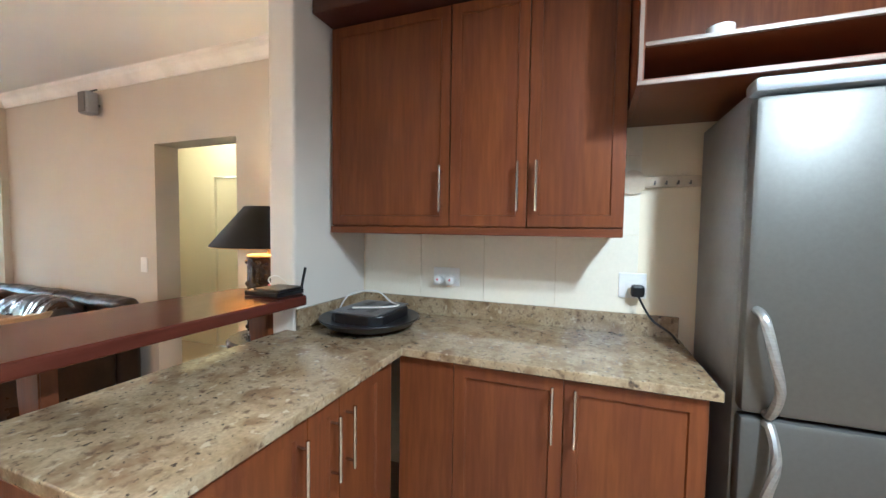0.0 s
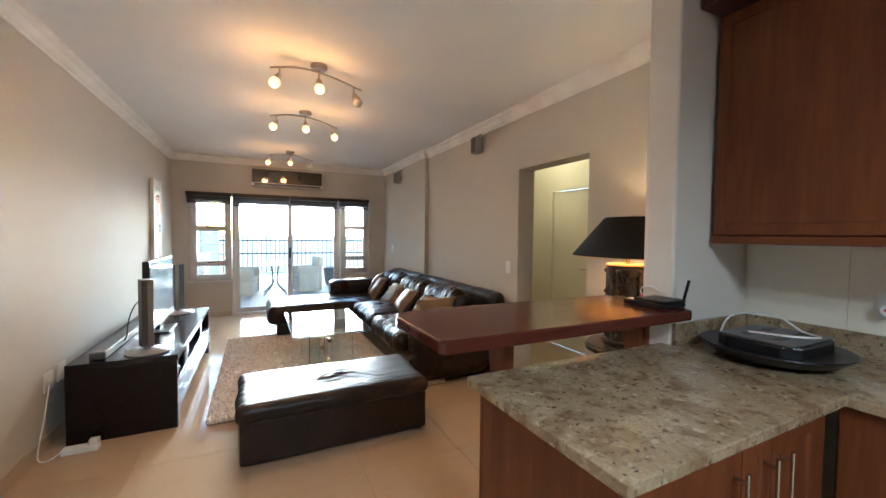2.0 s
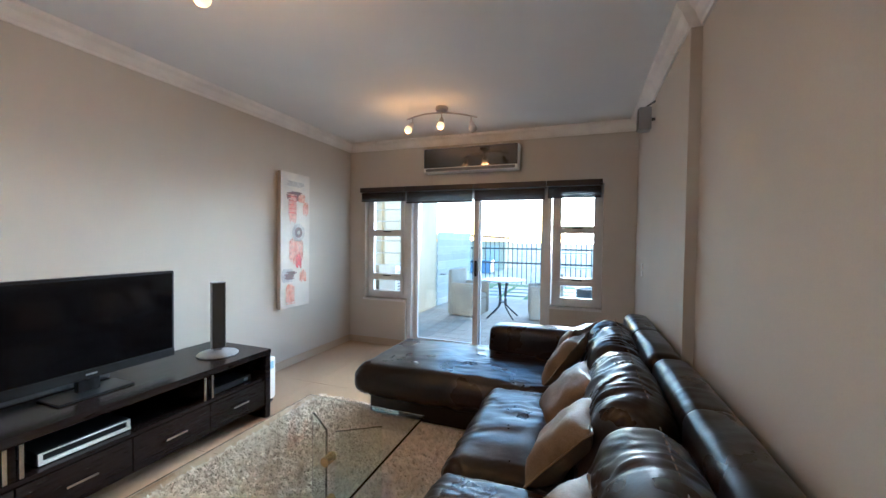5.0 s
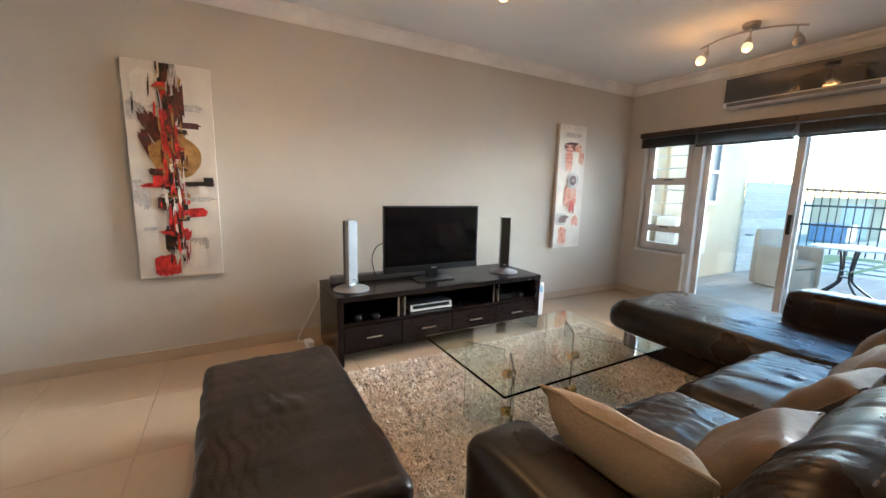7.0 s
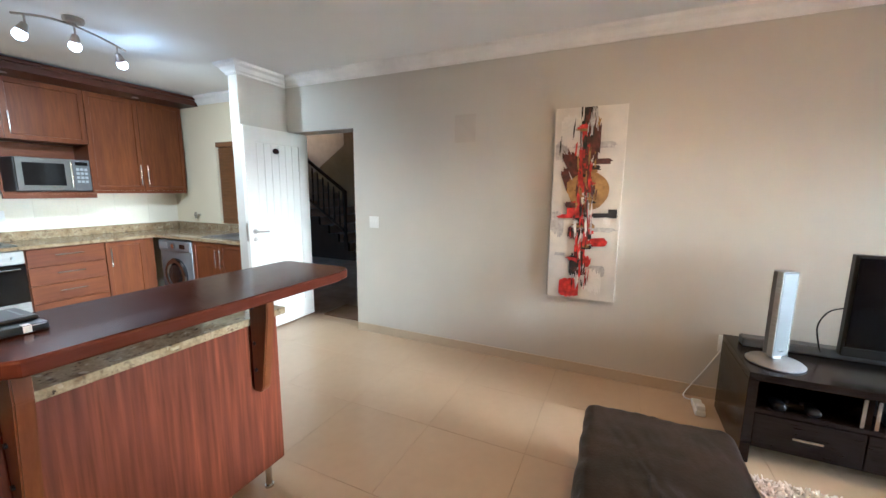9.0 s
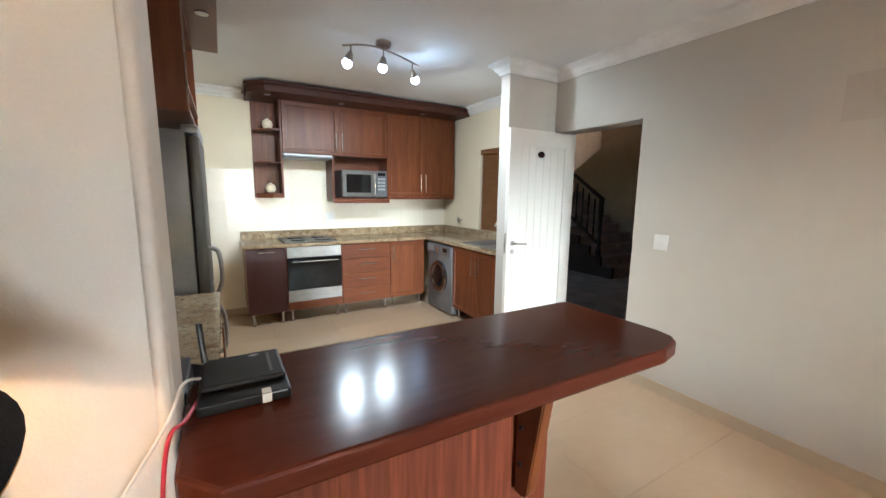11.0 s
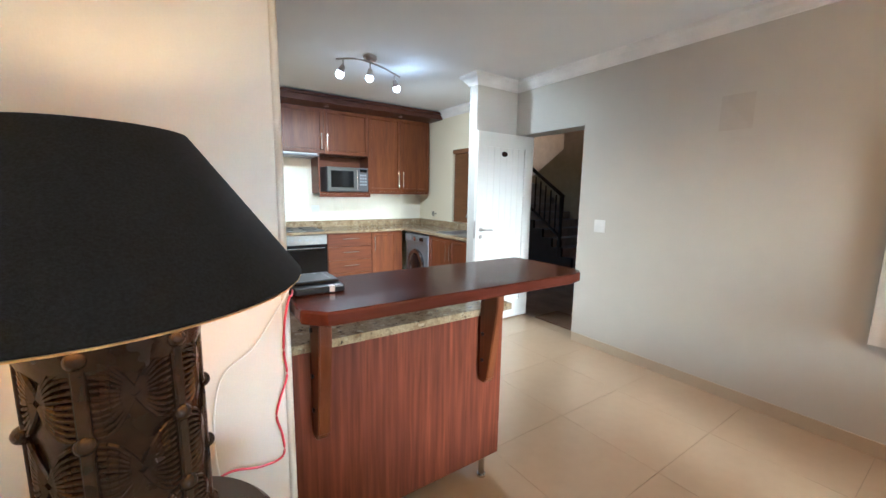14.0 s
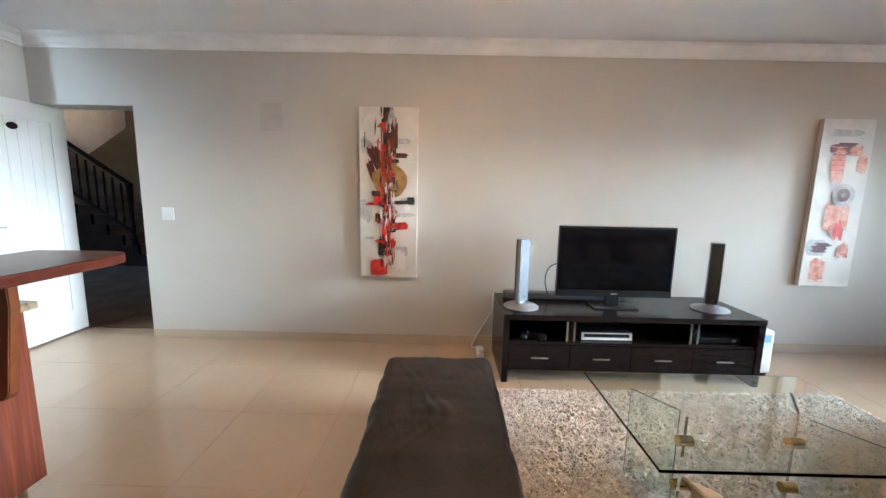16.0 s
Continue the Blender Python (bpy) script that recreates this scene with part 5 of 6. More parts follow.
for k in range(8):
    part("painted_bar", boxes((0.0505, P2[0] + 0.07, 0.67 + k * 0.024, 0.052, P2[0] + 0.20, 0.679 + k * 0.024)), INK[6], p2)

patch = thing("wall_patch", (0.001, -5.88, 1.97), "faint square patch of older paint on the wall", "wall stain")
part("paint_patch", boxes((0.0003, -5.98, 1.86, 0.0018, -5.79, 2.09), bevel=0.0007), material("older_wall_paint", (0.475, 0.44, 0.385), 0.85, grain=0.03, scale=120, second=(0.50, 0.465, 0.41), mix_scale=9), patch)

# ---- table lamp on its drum table ----
LX, LY = 3.190, -5.590
dt = thing("drum_table", (LX, LY, 0), "round carved dark wooden drum table", "side table")
part("drum", lathe([(0.19, 0.0), (0.195, 0.03), (0.17, 0.06), (0.16, 0.36), (0.17, 0.66), (0.19, 0.69)], LX, LY, 40), CARVED, dt, smooth=True)
part("tabletop", lathe([(0.20, 0.691), (0.225, 0.70), (0.228, 0.725), (0.215, 0.74), (0.15, 0.742), (0.145, 0.738), (0.01, 0.738)], LX, LY, 48), CARVED, dt, smooth=True)
for k in range(16):
    a = 2 * math.pi * k / 16
    part("carved_ray", rods(((LX + 0.06 * math.cos(a), LY + 0.06 * math.sin(a), 0.7395), (LX + 0.135 * math.cos(a), LY + 0.135 * math.sin(a), 0.7395), 0.004), n=6), CARVED, dt)
tl = thing("table_lamp", (LX, LY, 0.742), "table lamp with a carved wooden body and black shade, lit", "lamp")
part("body", lathe([(0.118, 0.743), (0.118, 0.76), (0.108, 0.77), (0.108, 1.14), (0.116, 1.16), (0.118, 1.20), (0.10, 1.205), (0.02, 1.206)], LX, LY, 48), CARVED, tl, smooth=True)
for k in range(6):
    a0 = 2 * math.pi * k / 6 + 0.25
    bm = boxes((0.104, -0.009, 0.775, 0.117, 0.009, 1.185), bevel=0.003)
    bmesh.ops.transform(bm, matrix=Matrix.Translation((LX, LY, 0)) @ Matrix.Rotation(a0, 4, "Z"), verts=bm.verts)
    part("strap", bm, CARVED, tl)
    for z in (0.80, 0.925, 1.05, 1.175):
        bm = bmesh.new()
        q = bmesh.ops.create_uvsphere(bm, u_segments=14, v_segments=8, radius=0.0145)["verts"]
        bmesh.ops.translate(bm, vec=(LX + 0.114 * math.cos(a0), LY + 0.114 * math.sin(a0), z), verts=q)
        part("carved_knob", bm, CARVED, tl, smooth=True)
    for cell in range(3):
        zc = 0.80 + cell * 0.125
        for half in (-1, 1):
            for up in (0, 1):
                bm = bmesh.new()
                for j in range(6):
                    f0 = (j + 0.5) / 6
                    pts = []
                    for i in range(5):
                        g = i / 4
                        ang = half * (0.09 + 0.43 * g * (1 - 0.15 * f0))
                        rise = 0.0625 * (f0 + 0.9 * g * (1 - f0) - 0.28 * math.sin(math.pi * g) * (1 - f0))
                        z = zc + rise if up == 0 else zc + 0.125 - rise
                        rr = 0.1095 + 0.0025 * math.sin(math.pi * g)
                        pts.append((LX + rr * math.cos(a0 + ang), LY + rr * math.sin(a0 + ang), z))
                    for pa, pb in zip(pts, pts[1:]):
                        rod(bm, pa, pb, 0.0036, 6)
                part("carved_leaf", bm, CARVED, tl, smooth=True)
ZS0, ZS1 = 1.262, 1.492
def oval(bm):
    for v in bm.verts:
        v.co.y = LY + (v.co.y - LY) * 1.2
    return bm


sh = part("shade", oval(lathe([(0.281, ZS0), (0.283, ZS0 + 0.004), (0.118, ZS1), (0.114, ZS1), (0.2775, ZS0)], LX, LY, 56, True)), SHADE, tl, "black fabric cone shade", True)
part("lining", oval(lathe([(0.2755, ZS0 + 0.002), (0.1125, ZS1 - 0.001), (0.1115, ZS1 - 0.001), (0.2745, ZS0 + 0.002)], LX, LY, 56, True)), SHADE_IN, sh, "warm gold lining", True)
part("rim", oval(lathe([(0.2795, ZS0 - 0.0035), (0.282, ZS0 - 0.0005), (0.2755, ZS0 - 0.0005), (0.2765, ZS0 - 0.0035)], LX, LY, 56, True)), SHADE_IN, sh, "gold binding", True)
# Top plate of the body; its gold colour holds the glow of the bulb.
part("cap", lathe([(0.116, 1.2065), (0.117, 1.212), (0.113, 1.217), (0.02, 1.219)], LX, LY, 40), SHADE_IN, tl, "cap below the shade, bulb glow put into its gold colour", True)
part("stem", rods(((LX, LY, 1.20), (LX, LY, 1.33), 0.012)), BRASS, tl)
bm = bmesh.new()
bmesh.ops.create_uvsphere(bm, u_segments=16, v_segments=10, radius=0.032)
bmesh.ops.translate(bm, vec=(LX, LY, 1.35), verts=bm.verts)
part("bulb", bm, BULB_WARM, tl, "glowing bulb", True)
p = new("table_lamp_light", bpy.data.lights.new("table_lamp_light", "POINT"))
p.data.energy, p.data.color, p.data.shadow_soft_size, p.location = 0.8, (1.0, 0.56, 0.20), 0.03, (LX, LY, 1.395)

# ---- small things ----
def wall_speaker(x, y, z, label):
    s = thing("wall_speaker", (x, y, z), label, "speaker", "small wall speakers")
    part("body", boxes((x - 0.12, y - 0.055, z - 0.09, x - 0.03, y + 0.055, z + 0.09), bevel=0.012), SILVER, s)
    part("grille", boxes((x - 0.126, y - 0.045, z - 0.08, x - 0.1205, y + 0.045, z + 0.08), bevel=0.004), GREYP, s)
    part("wall_arm", rods(((x - 0.03, y, z), (x - 0.001, y, z), 0.012), ((x - 0.08, y, z + 0.09), (x - 0.001, y, z + 0.14), 0.007)), GREYP, s)


wall_speaker(3.475, -3.47, 2.37, "small grey satellite speaker under the cornice")
wall_speaker(3.42, -0.95, 2.33, "small grey satellite speaker near the window wall")


def wall_plate(name, m, w, h, n, label):
    """A white wall plate in the local x-z plane, facing local -y."""
    t = thing(name, (0, 0, 0), label, "switch" if "switch" in name else "socket")
    part("plate", boxes((-w / 2, -0.009, -h / 2, w / 2, 0, h / 2), bevel=0.003), WHITE, t)
    for k in range(n):
        x = (k - (n - 1) / 2) * 0.03
        part("rocker", boxes((x - 0.011, -0.013, -0.015, x + 0.011, -0.0092, 0.015), bevel=0.001), WHITE, t)
    t.matrix_world = m
    return t


wall_plate("light_switch", pose(0.0005, -6.83, 1.14, 0, 0, 90), 0.105, 0.112, 2, "white two-way light switch by the entrance")
wall_plate("light_switch", pose(3.4745, -4.0, 1.06, 0, 0, -90), 0.075, 0.12, 1, "white light switch beside the passage")
wall_plate("light_switch", pose(3.4195, -0.5, 1.12, 0, 0, -90), 0.075, 0.12, 1, "white light switch near the window wall")
wall_plate("wall_socket", pose(3.413, -6.62, 1.12, 0, 0, -90), 0.15, 0.10, 2, "white double wall socket with adaptors plugged in")
wall_plate("wall_socket", pose(3.413, -7.53, 1.13, 0, 0, -90), 0.115, 0.115, 2, "white wall socket with a black plug")
wall_plate("wall_socket", pose(1.55, -10.269, 1.16, 0, 0, 180), 0.11, 0.11, 2, "white wall socket above the worktop")
wall_plate("wall_socket", pose(0.0005, -3.90, 0.42, 0, 0, 90), 0.12, 0.12, 2, "white wall socket beside the tv stand")
wall_plate("wall_socket", pose(0.0005, -3.72, 0.43, 0, 0, 90), 0.12, 0.12, 2, "white wall socket behind the tv stand")

wall_plate("wall_socket", pose(3.10, -5.9495, 1.115, 0, 0, 180), 0.115, 0.115, 2, "white wall socket on the pier beside the lamp")

ms = thing("multi_plug", (0.52, -4.06, 0), "white multi-plug adaptor lying on the tiles", "extension lead")
part("strip", boxes((0.12, -4.10, 0.001, 0.30, -4.04, 0.04), bevel=0.008), WHITE, ms)
part("plug", boxes((0.25, -4.095, 0.0405, 0.30, -4.045, 0.075), bevel=0.008), WHITE, ms)
part("lead", tube([(0.12, -4.07, 0.02), (0.07, -4.13, 0.006), (0.03, -4.12, 0.04), (0.025, -4.02, 0.22), (0.02, -3.93, 0.40)], 0.004), WHITE, ms, smooth=True)
tvc = thing("tv_cable", (0.3, -3.6, 0.53), "black cables hanging behind the television", "cable")
part("cable", tube([(0.405, -3.45, 0.86), (0.37, -3.55, 0.82), (0.34, -3.585, 0.72), (0.32, -3.56, 0.60), (0.30, -3.54, 0.555)], 0.004), BLACK, tvc, smooth=True)

rt = thing("wifi_router", (2.70, -5.97, 1.086), "black wireless router lying on the bar", "router")
part("body", boxes((2.665, -6.165, 1.0865, 2.82, -5.985, 1.107), bevel=0.004), BLACK, rt)
part("lid", boxes((2.668, -6.17, 1.1072, 2.815, -6.03, 1.119), bevel=0.006), BLACK, rt)
part("lid_groove", boxes((2.690, -6.15, 1.1192, 2.696, -6.05, 1.1197)), GREYP, rt)
part("emblem", prism([(2.708, -6.148), (2.72, -6.156), (2.732, -6.148), (2.72, -6.140)], 1.1192, 1.1197), SILVER, rt)
part("label", boxes((2.70, -5.984, 1.089, 2.716, -5.982, 1.106), (2.70, -6.004, 1.1072, 2.716, -5.984, 1.1078)), WHITE, rt)
part("edge_strip", boxes((2.672, -5.9845, 1.1035, 2.70, -5.983, 1.1055)), SILVER, rt)
part("antenna", rods(((2.812, -6.16, 1.118), (2.818, -6.175, 1.20), 0.006)), BLACK, rt)
part("red_cable", tube([(2.815, -6.05, 1.10), (2.835, -5.97, 1.098), (2.852, -5.93, 1.10), (2.866, -5.932, 1.03), (2.872, -5.932, 0.94), (2.866, -5.932, 0.868), (2.888, -5.932, 0.80), (2.90, -5.932, 0.745), (2.886, -5.932, 0.68), (2.888, -5.932, 0.615), (2.95, -5.932, 0.605), (3.03, -5.93, 0.623), (3.10, -5.92, 0.60)], 0.0035), RED, rt, "thin red cable", True)
part("white_cable", tube([(2.818, -6.10, 1.11), (2.836, -6.0, 1.15), (2.85, -5.932, 1.13), (2.885, -5.932, 1.07), (2.955, -5.932, 0.968), (3.035, -5.932, 0.90), (3.06, -5.932, 0.72), (3.04, -5.932, 0.5)], 0.0028), WHITE, rt, "white power cable", True)

for y in (-6.585, -6.655):
    pa = thing("plug_adaptor", (3.39, y, 1.10), "small white plug adaptor in the wall socket", "plug", "adaptors in the kitchen socket")
    part("body", rods(((3.403, y, 1.105), (3.365, y, 1.105), 0.024), ((3.365, y, 1.105), (3.358, y, 1.105), 0.024, 18, 0.016), n=18), WHITE, pa, smooth=True)
    part("pilot_light", rods(((3.3585, y, 1.108), (3.356, y, 1.108), 0.006), n=10), RED, pa)

hf = thing("steam_tray", (3.02, -6.38, 0.905), "black plastic appliance base with a raised slotted top", "appliance")
part("tray", lathe([(0.13, 0.907), (0.20, 0.93), (0.235, 0.96), (0.232, 0.965), (0.16, 0.955)], 3.02, -6.38, 28), BLACK, hf, smooth=True)
part("housing", prism([(2.86, -6.47), (2.90, -6.52), (3.14, -6.52), (3.18, -6.47), (3.18, -6.30), (3.14, -6.25), (2.90, -6.25), (2.86, -6.30)], 0.950, 0.998, 0.006), BLACK, hf)
part("top", boxes((2.865, -6.505, 0.9985, 3.175, -6.265, 1.0052), bevel=0.002), GREYP, hf, "flat dark grey top plate")
for dx in (0.03, 0.17):
    for dy in (0.03, 0.13):
        part("slot", boxes((2.89 + dx, -6.48 + dy, 1.0055, 2.96 + dx, -6.45 + dy, 1.0065)), BLACK, hf)
part("cable", tube([(2.95, -6.33, 1.01), (3.0, -6.45, 1.013), (3.08, -6.50, 1.012), (3.15, -6.42, 1.01), (3.2, -6.3, 1.05), (3.16, -6.16, 1.02), (2.98, -6.2, 0.91)], 0.004), WHITE, hf, "white power cable", True)
fp = thing("fridge_plug", (3.37, -7.54, 1.12), "black plug and cable of the refrigerator", "plug")
part("plug", boxes((3.345, -7.575, 1.085, 3.386, -7.52, 1.14), bevel=0.012), BLACK, fp)
part("cable", tube([(3.35, -7.55, 1.09), (3.32, -7.60, 1.0), (3.31, -7.68, 0.94), (3.33, -7.74, 0.85)], 0.005), BLACK, fp, smooth=True)
kh = thing("key_rack", (3.39, -7.62, 1.58), "pale wooden key rack shaped like a key with hooks", "key rack")
part("bow", rods(((3.413, -7.515, 1.60), (3.40, -7.515, 1.60), 0.055), n=24), CREAMWARE, kh)
part("bar", boxes((3.40, -7.78, 1.575, 3.413, -7.565, 1.625), bevel=0.003), CREAMWARE, kh)
for k in range(4):
    part("hook", rods(((3.40, -7.60 - k * 0.045, 1.59), (3.37, -7.60 - k * 0.045, 1.585), 0.003), ((3.37, -7.60 - k * 0.045, 1.585), (3.37, -7.60 - k * 0.045, 1.60), 0.003)), GREYP, kh)

for z in (1.451, 2.169):
    v = thing("ornament_vase", (2.26, -10.13, z), "round cream ceramic vase with dry twigs", "vase", "vases on the end shelf")
    part("pot", lathe([(0.02, z), (0.045, z + 0.015), (0.058, z + 0.055), (0.045, z + 0.095), (0.018, z + 0.11), (0.016, z + 0.12)], 2.26, -10.13, 24), CREAMWARE, v, smooth=True)
    part("twigs", rods(((2.26, -10.13, z + 0.11), (2.22, -10.12, z + 0.24), 0.003), ((2.26, -10.13, z + 0.11), (2.25, -10.15, z + 0.25), 0.0025), ((2.26, -10.13, z + 0.11), (2.20, -10.14, z + 0.19), 0.0025)), TWIG, v)
sh_ = thing("shelf_cup", (3.0, -7.75, 1.985), "small white cup on the top shelf", "cup")
part("cup", lathe([(0.03, 1.986), (0.038, 1.99), (0.04, 2.05), (0.036, 2.052)], 3.0, -7.72, 20), WHITE, sh_, smooth=True)
wv = thing("wall_valve", (0.0, -9.9, 1.05), "chrome washing machine tap on the wall", "tap")
part("valve", rods(((-0.169, -9.78, 1.10), (-0.09, -9.78, 1.10), 0.012), ((-0.11, -9.78, 1.06), (-0.11, -9.78, 1.14), 0.015)), CHROME, wv)

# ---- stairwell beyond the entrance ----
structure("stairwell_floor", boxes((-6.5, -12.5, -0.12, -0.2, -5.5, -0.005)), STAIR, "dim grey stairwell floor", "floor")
# The last box, also out of view, is added to block stray sky light.
# Unseen openings high in the west and north walls are added to admit daylight.
structure("stairwell_wall", boxes((-6.6, -12.6, -0.1, -6.5, -9.8, 4.2), (-6.6, -6.8, -0.1, -6.5, -5.4, 4.2), (-6.6, -9.8, -0.1, -6.5, -6.8, 2.9), (-6.6, -9.8, 4.1, -6.5, -6.8, 4.2), (-6.5, -12.6, -0.1, -0.38, -12.5, 5.0), (-6.5, -5.5, -0.1, -0.2, -5.4, 3.5), (-6.5, -5.5, 4.05, -0.2, -5.4, 4.2), (-6.5, -5.5, 3.5, -5.0, -5.4, 4.05), (-3.0, -5.5, 3.5, -0.2, -5.4, 4.05), (-0.38, -12.5, 2.71, -0.26, -5.5, 4.2)), DARKWALL, "dim painted stairwell walls with added high light openings", "wall")
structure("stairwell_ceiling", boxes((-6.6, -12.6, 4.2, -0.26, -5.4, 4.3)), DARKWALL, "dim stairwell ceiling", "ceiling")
fl = thing("staircase", (-3.6, -10.2, 0), "stone staircase with a dark timber balustrade", "stairs")
SY, GO, RISE = -9.47, 0.255, 0.172
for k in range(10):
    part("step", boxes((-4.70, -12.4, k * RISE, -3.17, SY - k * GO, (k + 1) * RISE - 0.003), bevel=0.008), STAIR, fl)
    part("stringer", boxes((-3.165, -12.4, k * RISE, -3.11, SY + 0.03 - k * GO, (k + 1) * RISE + 0.02)), DARKWOOD, fl)
part("newel_post", lathe([(0.05, 0.20), (0.05, 0.48), (0.032, 0.53), (0.04, 0.62), (0.03, 0.75), (0.036, 1.05), (0.046, 1.10), (0.046, 1.40), (0.02, 1.42)], -3.15, -9.78, 16), DARKWOOD, fl, smooth=True)
part("bottom_rail", rods(((-3.15, -9.80, 0.60), (-3.15, -12.3, 2.29), 0.028)), DARKWOOD, fl)
for k in range(16):
    y = -9.92 - k * 0.14
    z = 0.68 + k * 0.0945
    part("baluster", lathe([(0.014, z), (0.022, z + 0.12), (0.014, z + 0.22), (0.018, z + 0.62), (0.014, z + 0.74)], -3.15, y, 8), DARKWOOD, fl, smooth=True)
part("handrail", rods(((-3.15, -9.74, 1.385), (-3.15, -12.3, 3.11), 0.036)), DARKWOOD, fl)
bm = bmesh.new()
low = [bm.verts.new((x, y, z)) for x in (-4.85, -4.71) for y, z in ((-12.45, 0.0), (-12.45, 1.62), (-10.75, 2.74), (-6.0, 2.74), (-6.0, 0.0))]
bm.faces.new(low[:5])
bm.faces.new(low[5:][::-1])
for k in range(5):
    bm.faces.new((low[k], low[(k + 1) % 5], low[5 + (k + 1) % 5], low[5 + k]))
bmesh.ops.recalc_face_normals(bm, faces=bm.faces)
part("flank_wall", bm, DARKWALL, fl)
dm = thing("door_mat", (-0.45, -7.4, 0.0), "brown coir mat in the entrance", "mat")
part("mat", boxes((-0.62, -7.72, -0.004, -0.21, -7.08, 0.012), bevel=0.004), material("coir", (0.14, 0.075, 0.035), 0.95, grain=0.3, scale=120, bump=0.5, bump_scale=160), dm)

# ---- patio ----
ground = structure("ground", boxes((-120, 0.30, -0.40, 120, 240, -0.11)), EARTH, "pale dry ground that reaches to the horizon", "ground")
pt = structure("patio", boxes((-0.1, 0.26, -0.10, 6.0, 4.85, -0.045)), GROUT, "patio bed under the paving", "patio")
nb = thing("neighbour_wall", (-0.1, 1.8, -0.1), "cream rendered side wall of the house", "wall", kind="structure")
part("wall", boxes((-0.30, 0.251, -0.1, 0.0, 3.2, 4.5)), PLASTER_OUT, nb)
wn_ = part("window", boxes((0.001, 1.75, 1.15, 0.03, 1.80, 2.15), (0.001, 2.25, 1.15, 0.03, 2.30, 2.15), (0.001, 1.80, 1.15, 0.03, 2.25, 1.20), (0.001, 1.80, 2.10, 0.03, 2.25, 2.15), (0.001, 1.80, 1.63, 0.03, 2.25, 1.67)), FRAMEW, nb)
# Opaque matt grey-blue instead of clear glass.
part("pane", boxes((0.002, 1.801, 1.201, 0.008, 2.249, 2.099)), material("matt_grey_blue_pane", (0.16, 0.19, 0.22), 0.55, spec=0.2), wn_)
part("sill", boxes((0.001, 1.70, 1.08, 0.06, 2.35, 1.14)), PLASTER_OUT, nb)
part("downpipe", rods(((0.04, 0.85, -0.05), (0.04, 0.85, 4.4), 0.03)), PLASTER_OUT, nb)
oc = thing("outdoor_unit", (0.25, 0.9, 0.55), "white outdoor air conditioning unit on the wall", "air conditioner")
part("body", boxes((0.085, 0.62, 0.45, 0.36, 1.42, 0.98), bevel=0.01), WHITE, oc)
for k in range(9):
    part("vent_slat", boxes((0.361, 0.68, 0.53 + k * 0.042, 0.366, 1.10, 0.548 + k * 0.042)), GREYP, oc)
part("bracket", boxes((0.0, 0.70, 0.42, 0.34, 0.74, 0.449), (0.0, 1.30, 0.42, 0.34, 1.34, 0.449)), GREYP, oc)

gt = thing("board_fence", (0.1, 4.3, -0.1), "pale weathered horizontal board fence and gate", "fence")
ga, gb = Vector((0.0, 3.2, 0)), Vector((0.20, 5.0, 0))
for k in range(10):
    bm = boxes((0, -0.012, 0, (gb - ga).length, 0.012, 0.172), bevel=0.003)
    q = Matrix.Translation(ga + Vector((0, 0, -0.08 + k * 0.160))) @ Matrix.Rotation(math.atan2(gb.y - ga.y, gb.x - ga.x), 4, "Z") @ pose(0, 0, 0, 9)
    bmesh.ops.transform(bm, matrix=q, verts=bm.verts)
    part("board", bm, FENCEW, gt)
for t in (0.0, 0.5, 1.0):
    c = ga.lerp(gb, t)
    part("post", boxes((c.x - 0.07, c.y - 0.04, -0.1, c.x - 0.03, c.y + 0.04, 1.58)), FENCEW, gt)
part("gate_latch", rods(((0.05, 3.32, 0.62), (0.13, 3.33, 0.62), 0.01), ((0.13, 3.33, 0.62), (0.13, 3.42, 0.62), 0.008)), IRON, gt, "black gate latch")

pl = thing("iron_railing", (3.2, 8.5, -0.1), "tall black iron palisade railing round the garden", "fence")
part("rail", boxes((-0.9, 8.485, 0.58, 10.5, 8.515, 0.63)), IRON, pl)
part("rail", boxes((-0.9, 8.485, 1.06, 10.5, 8.515, 1.11)), IRON, pl)
for k in range(72):
    x = -0.85 + k * 0.155
    part("bar", rods(((x, 8.5, -0.1), (x, 8.5, 1.55), 0.013), ((x, 8.5, 1.55), (x, 8.5, 1.60), 0.013, 8, 0.002), n=8), IRON, pl)

TX, TY = 1.56, 2.55
pt_ = thing("patio_table", (TX, TY, -0.045), "round glass patio table on bent metal legs", "table")
part("tabletop", lathe([(0.37, 0.630), (0.385, 0.637), (0.385, 0.650), (0.365, 0.655), (0.01, 0.655)], TX, TY, 40), material("frosted_top", (0.62, 0.64, 0.64), 0.25, grain=0.05), pt_, smooth=True)
for k in range(4):
    a = math.pi / 4 + k * math.pi / 2
    c, s = math.cos(a), math.sin(a)
    part("leg", tube([(TX + 0.11 * c, TY + 0.11 * s, 0.630), (TX + 0.075 * c, TY + 0.075 * s, 0.45), (TX + 0.07 * c, TY + 0.07 * s, 0.25), (TX + 0.11 * c, TY + 0.11 * s, 0.15), (TX + 0.33 * c, TY + 0.33 * s, -0.03)], 0.014), IRON, pt_, smooth=True)
part("leg_ring", rods(((TX, TY, 0.24), (TX, TY, 0.255), 0.078), n=20), IRON, pt_)


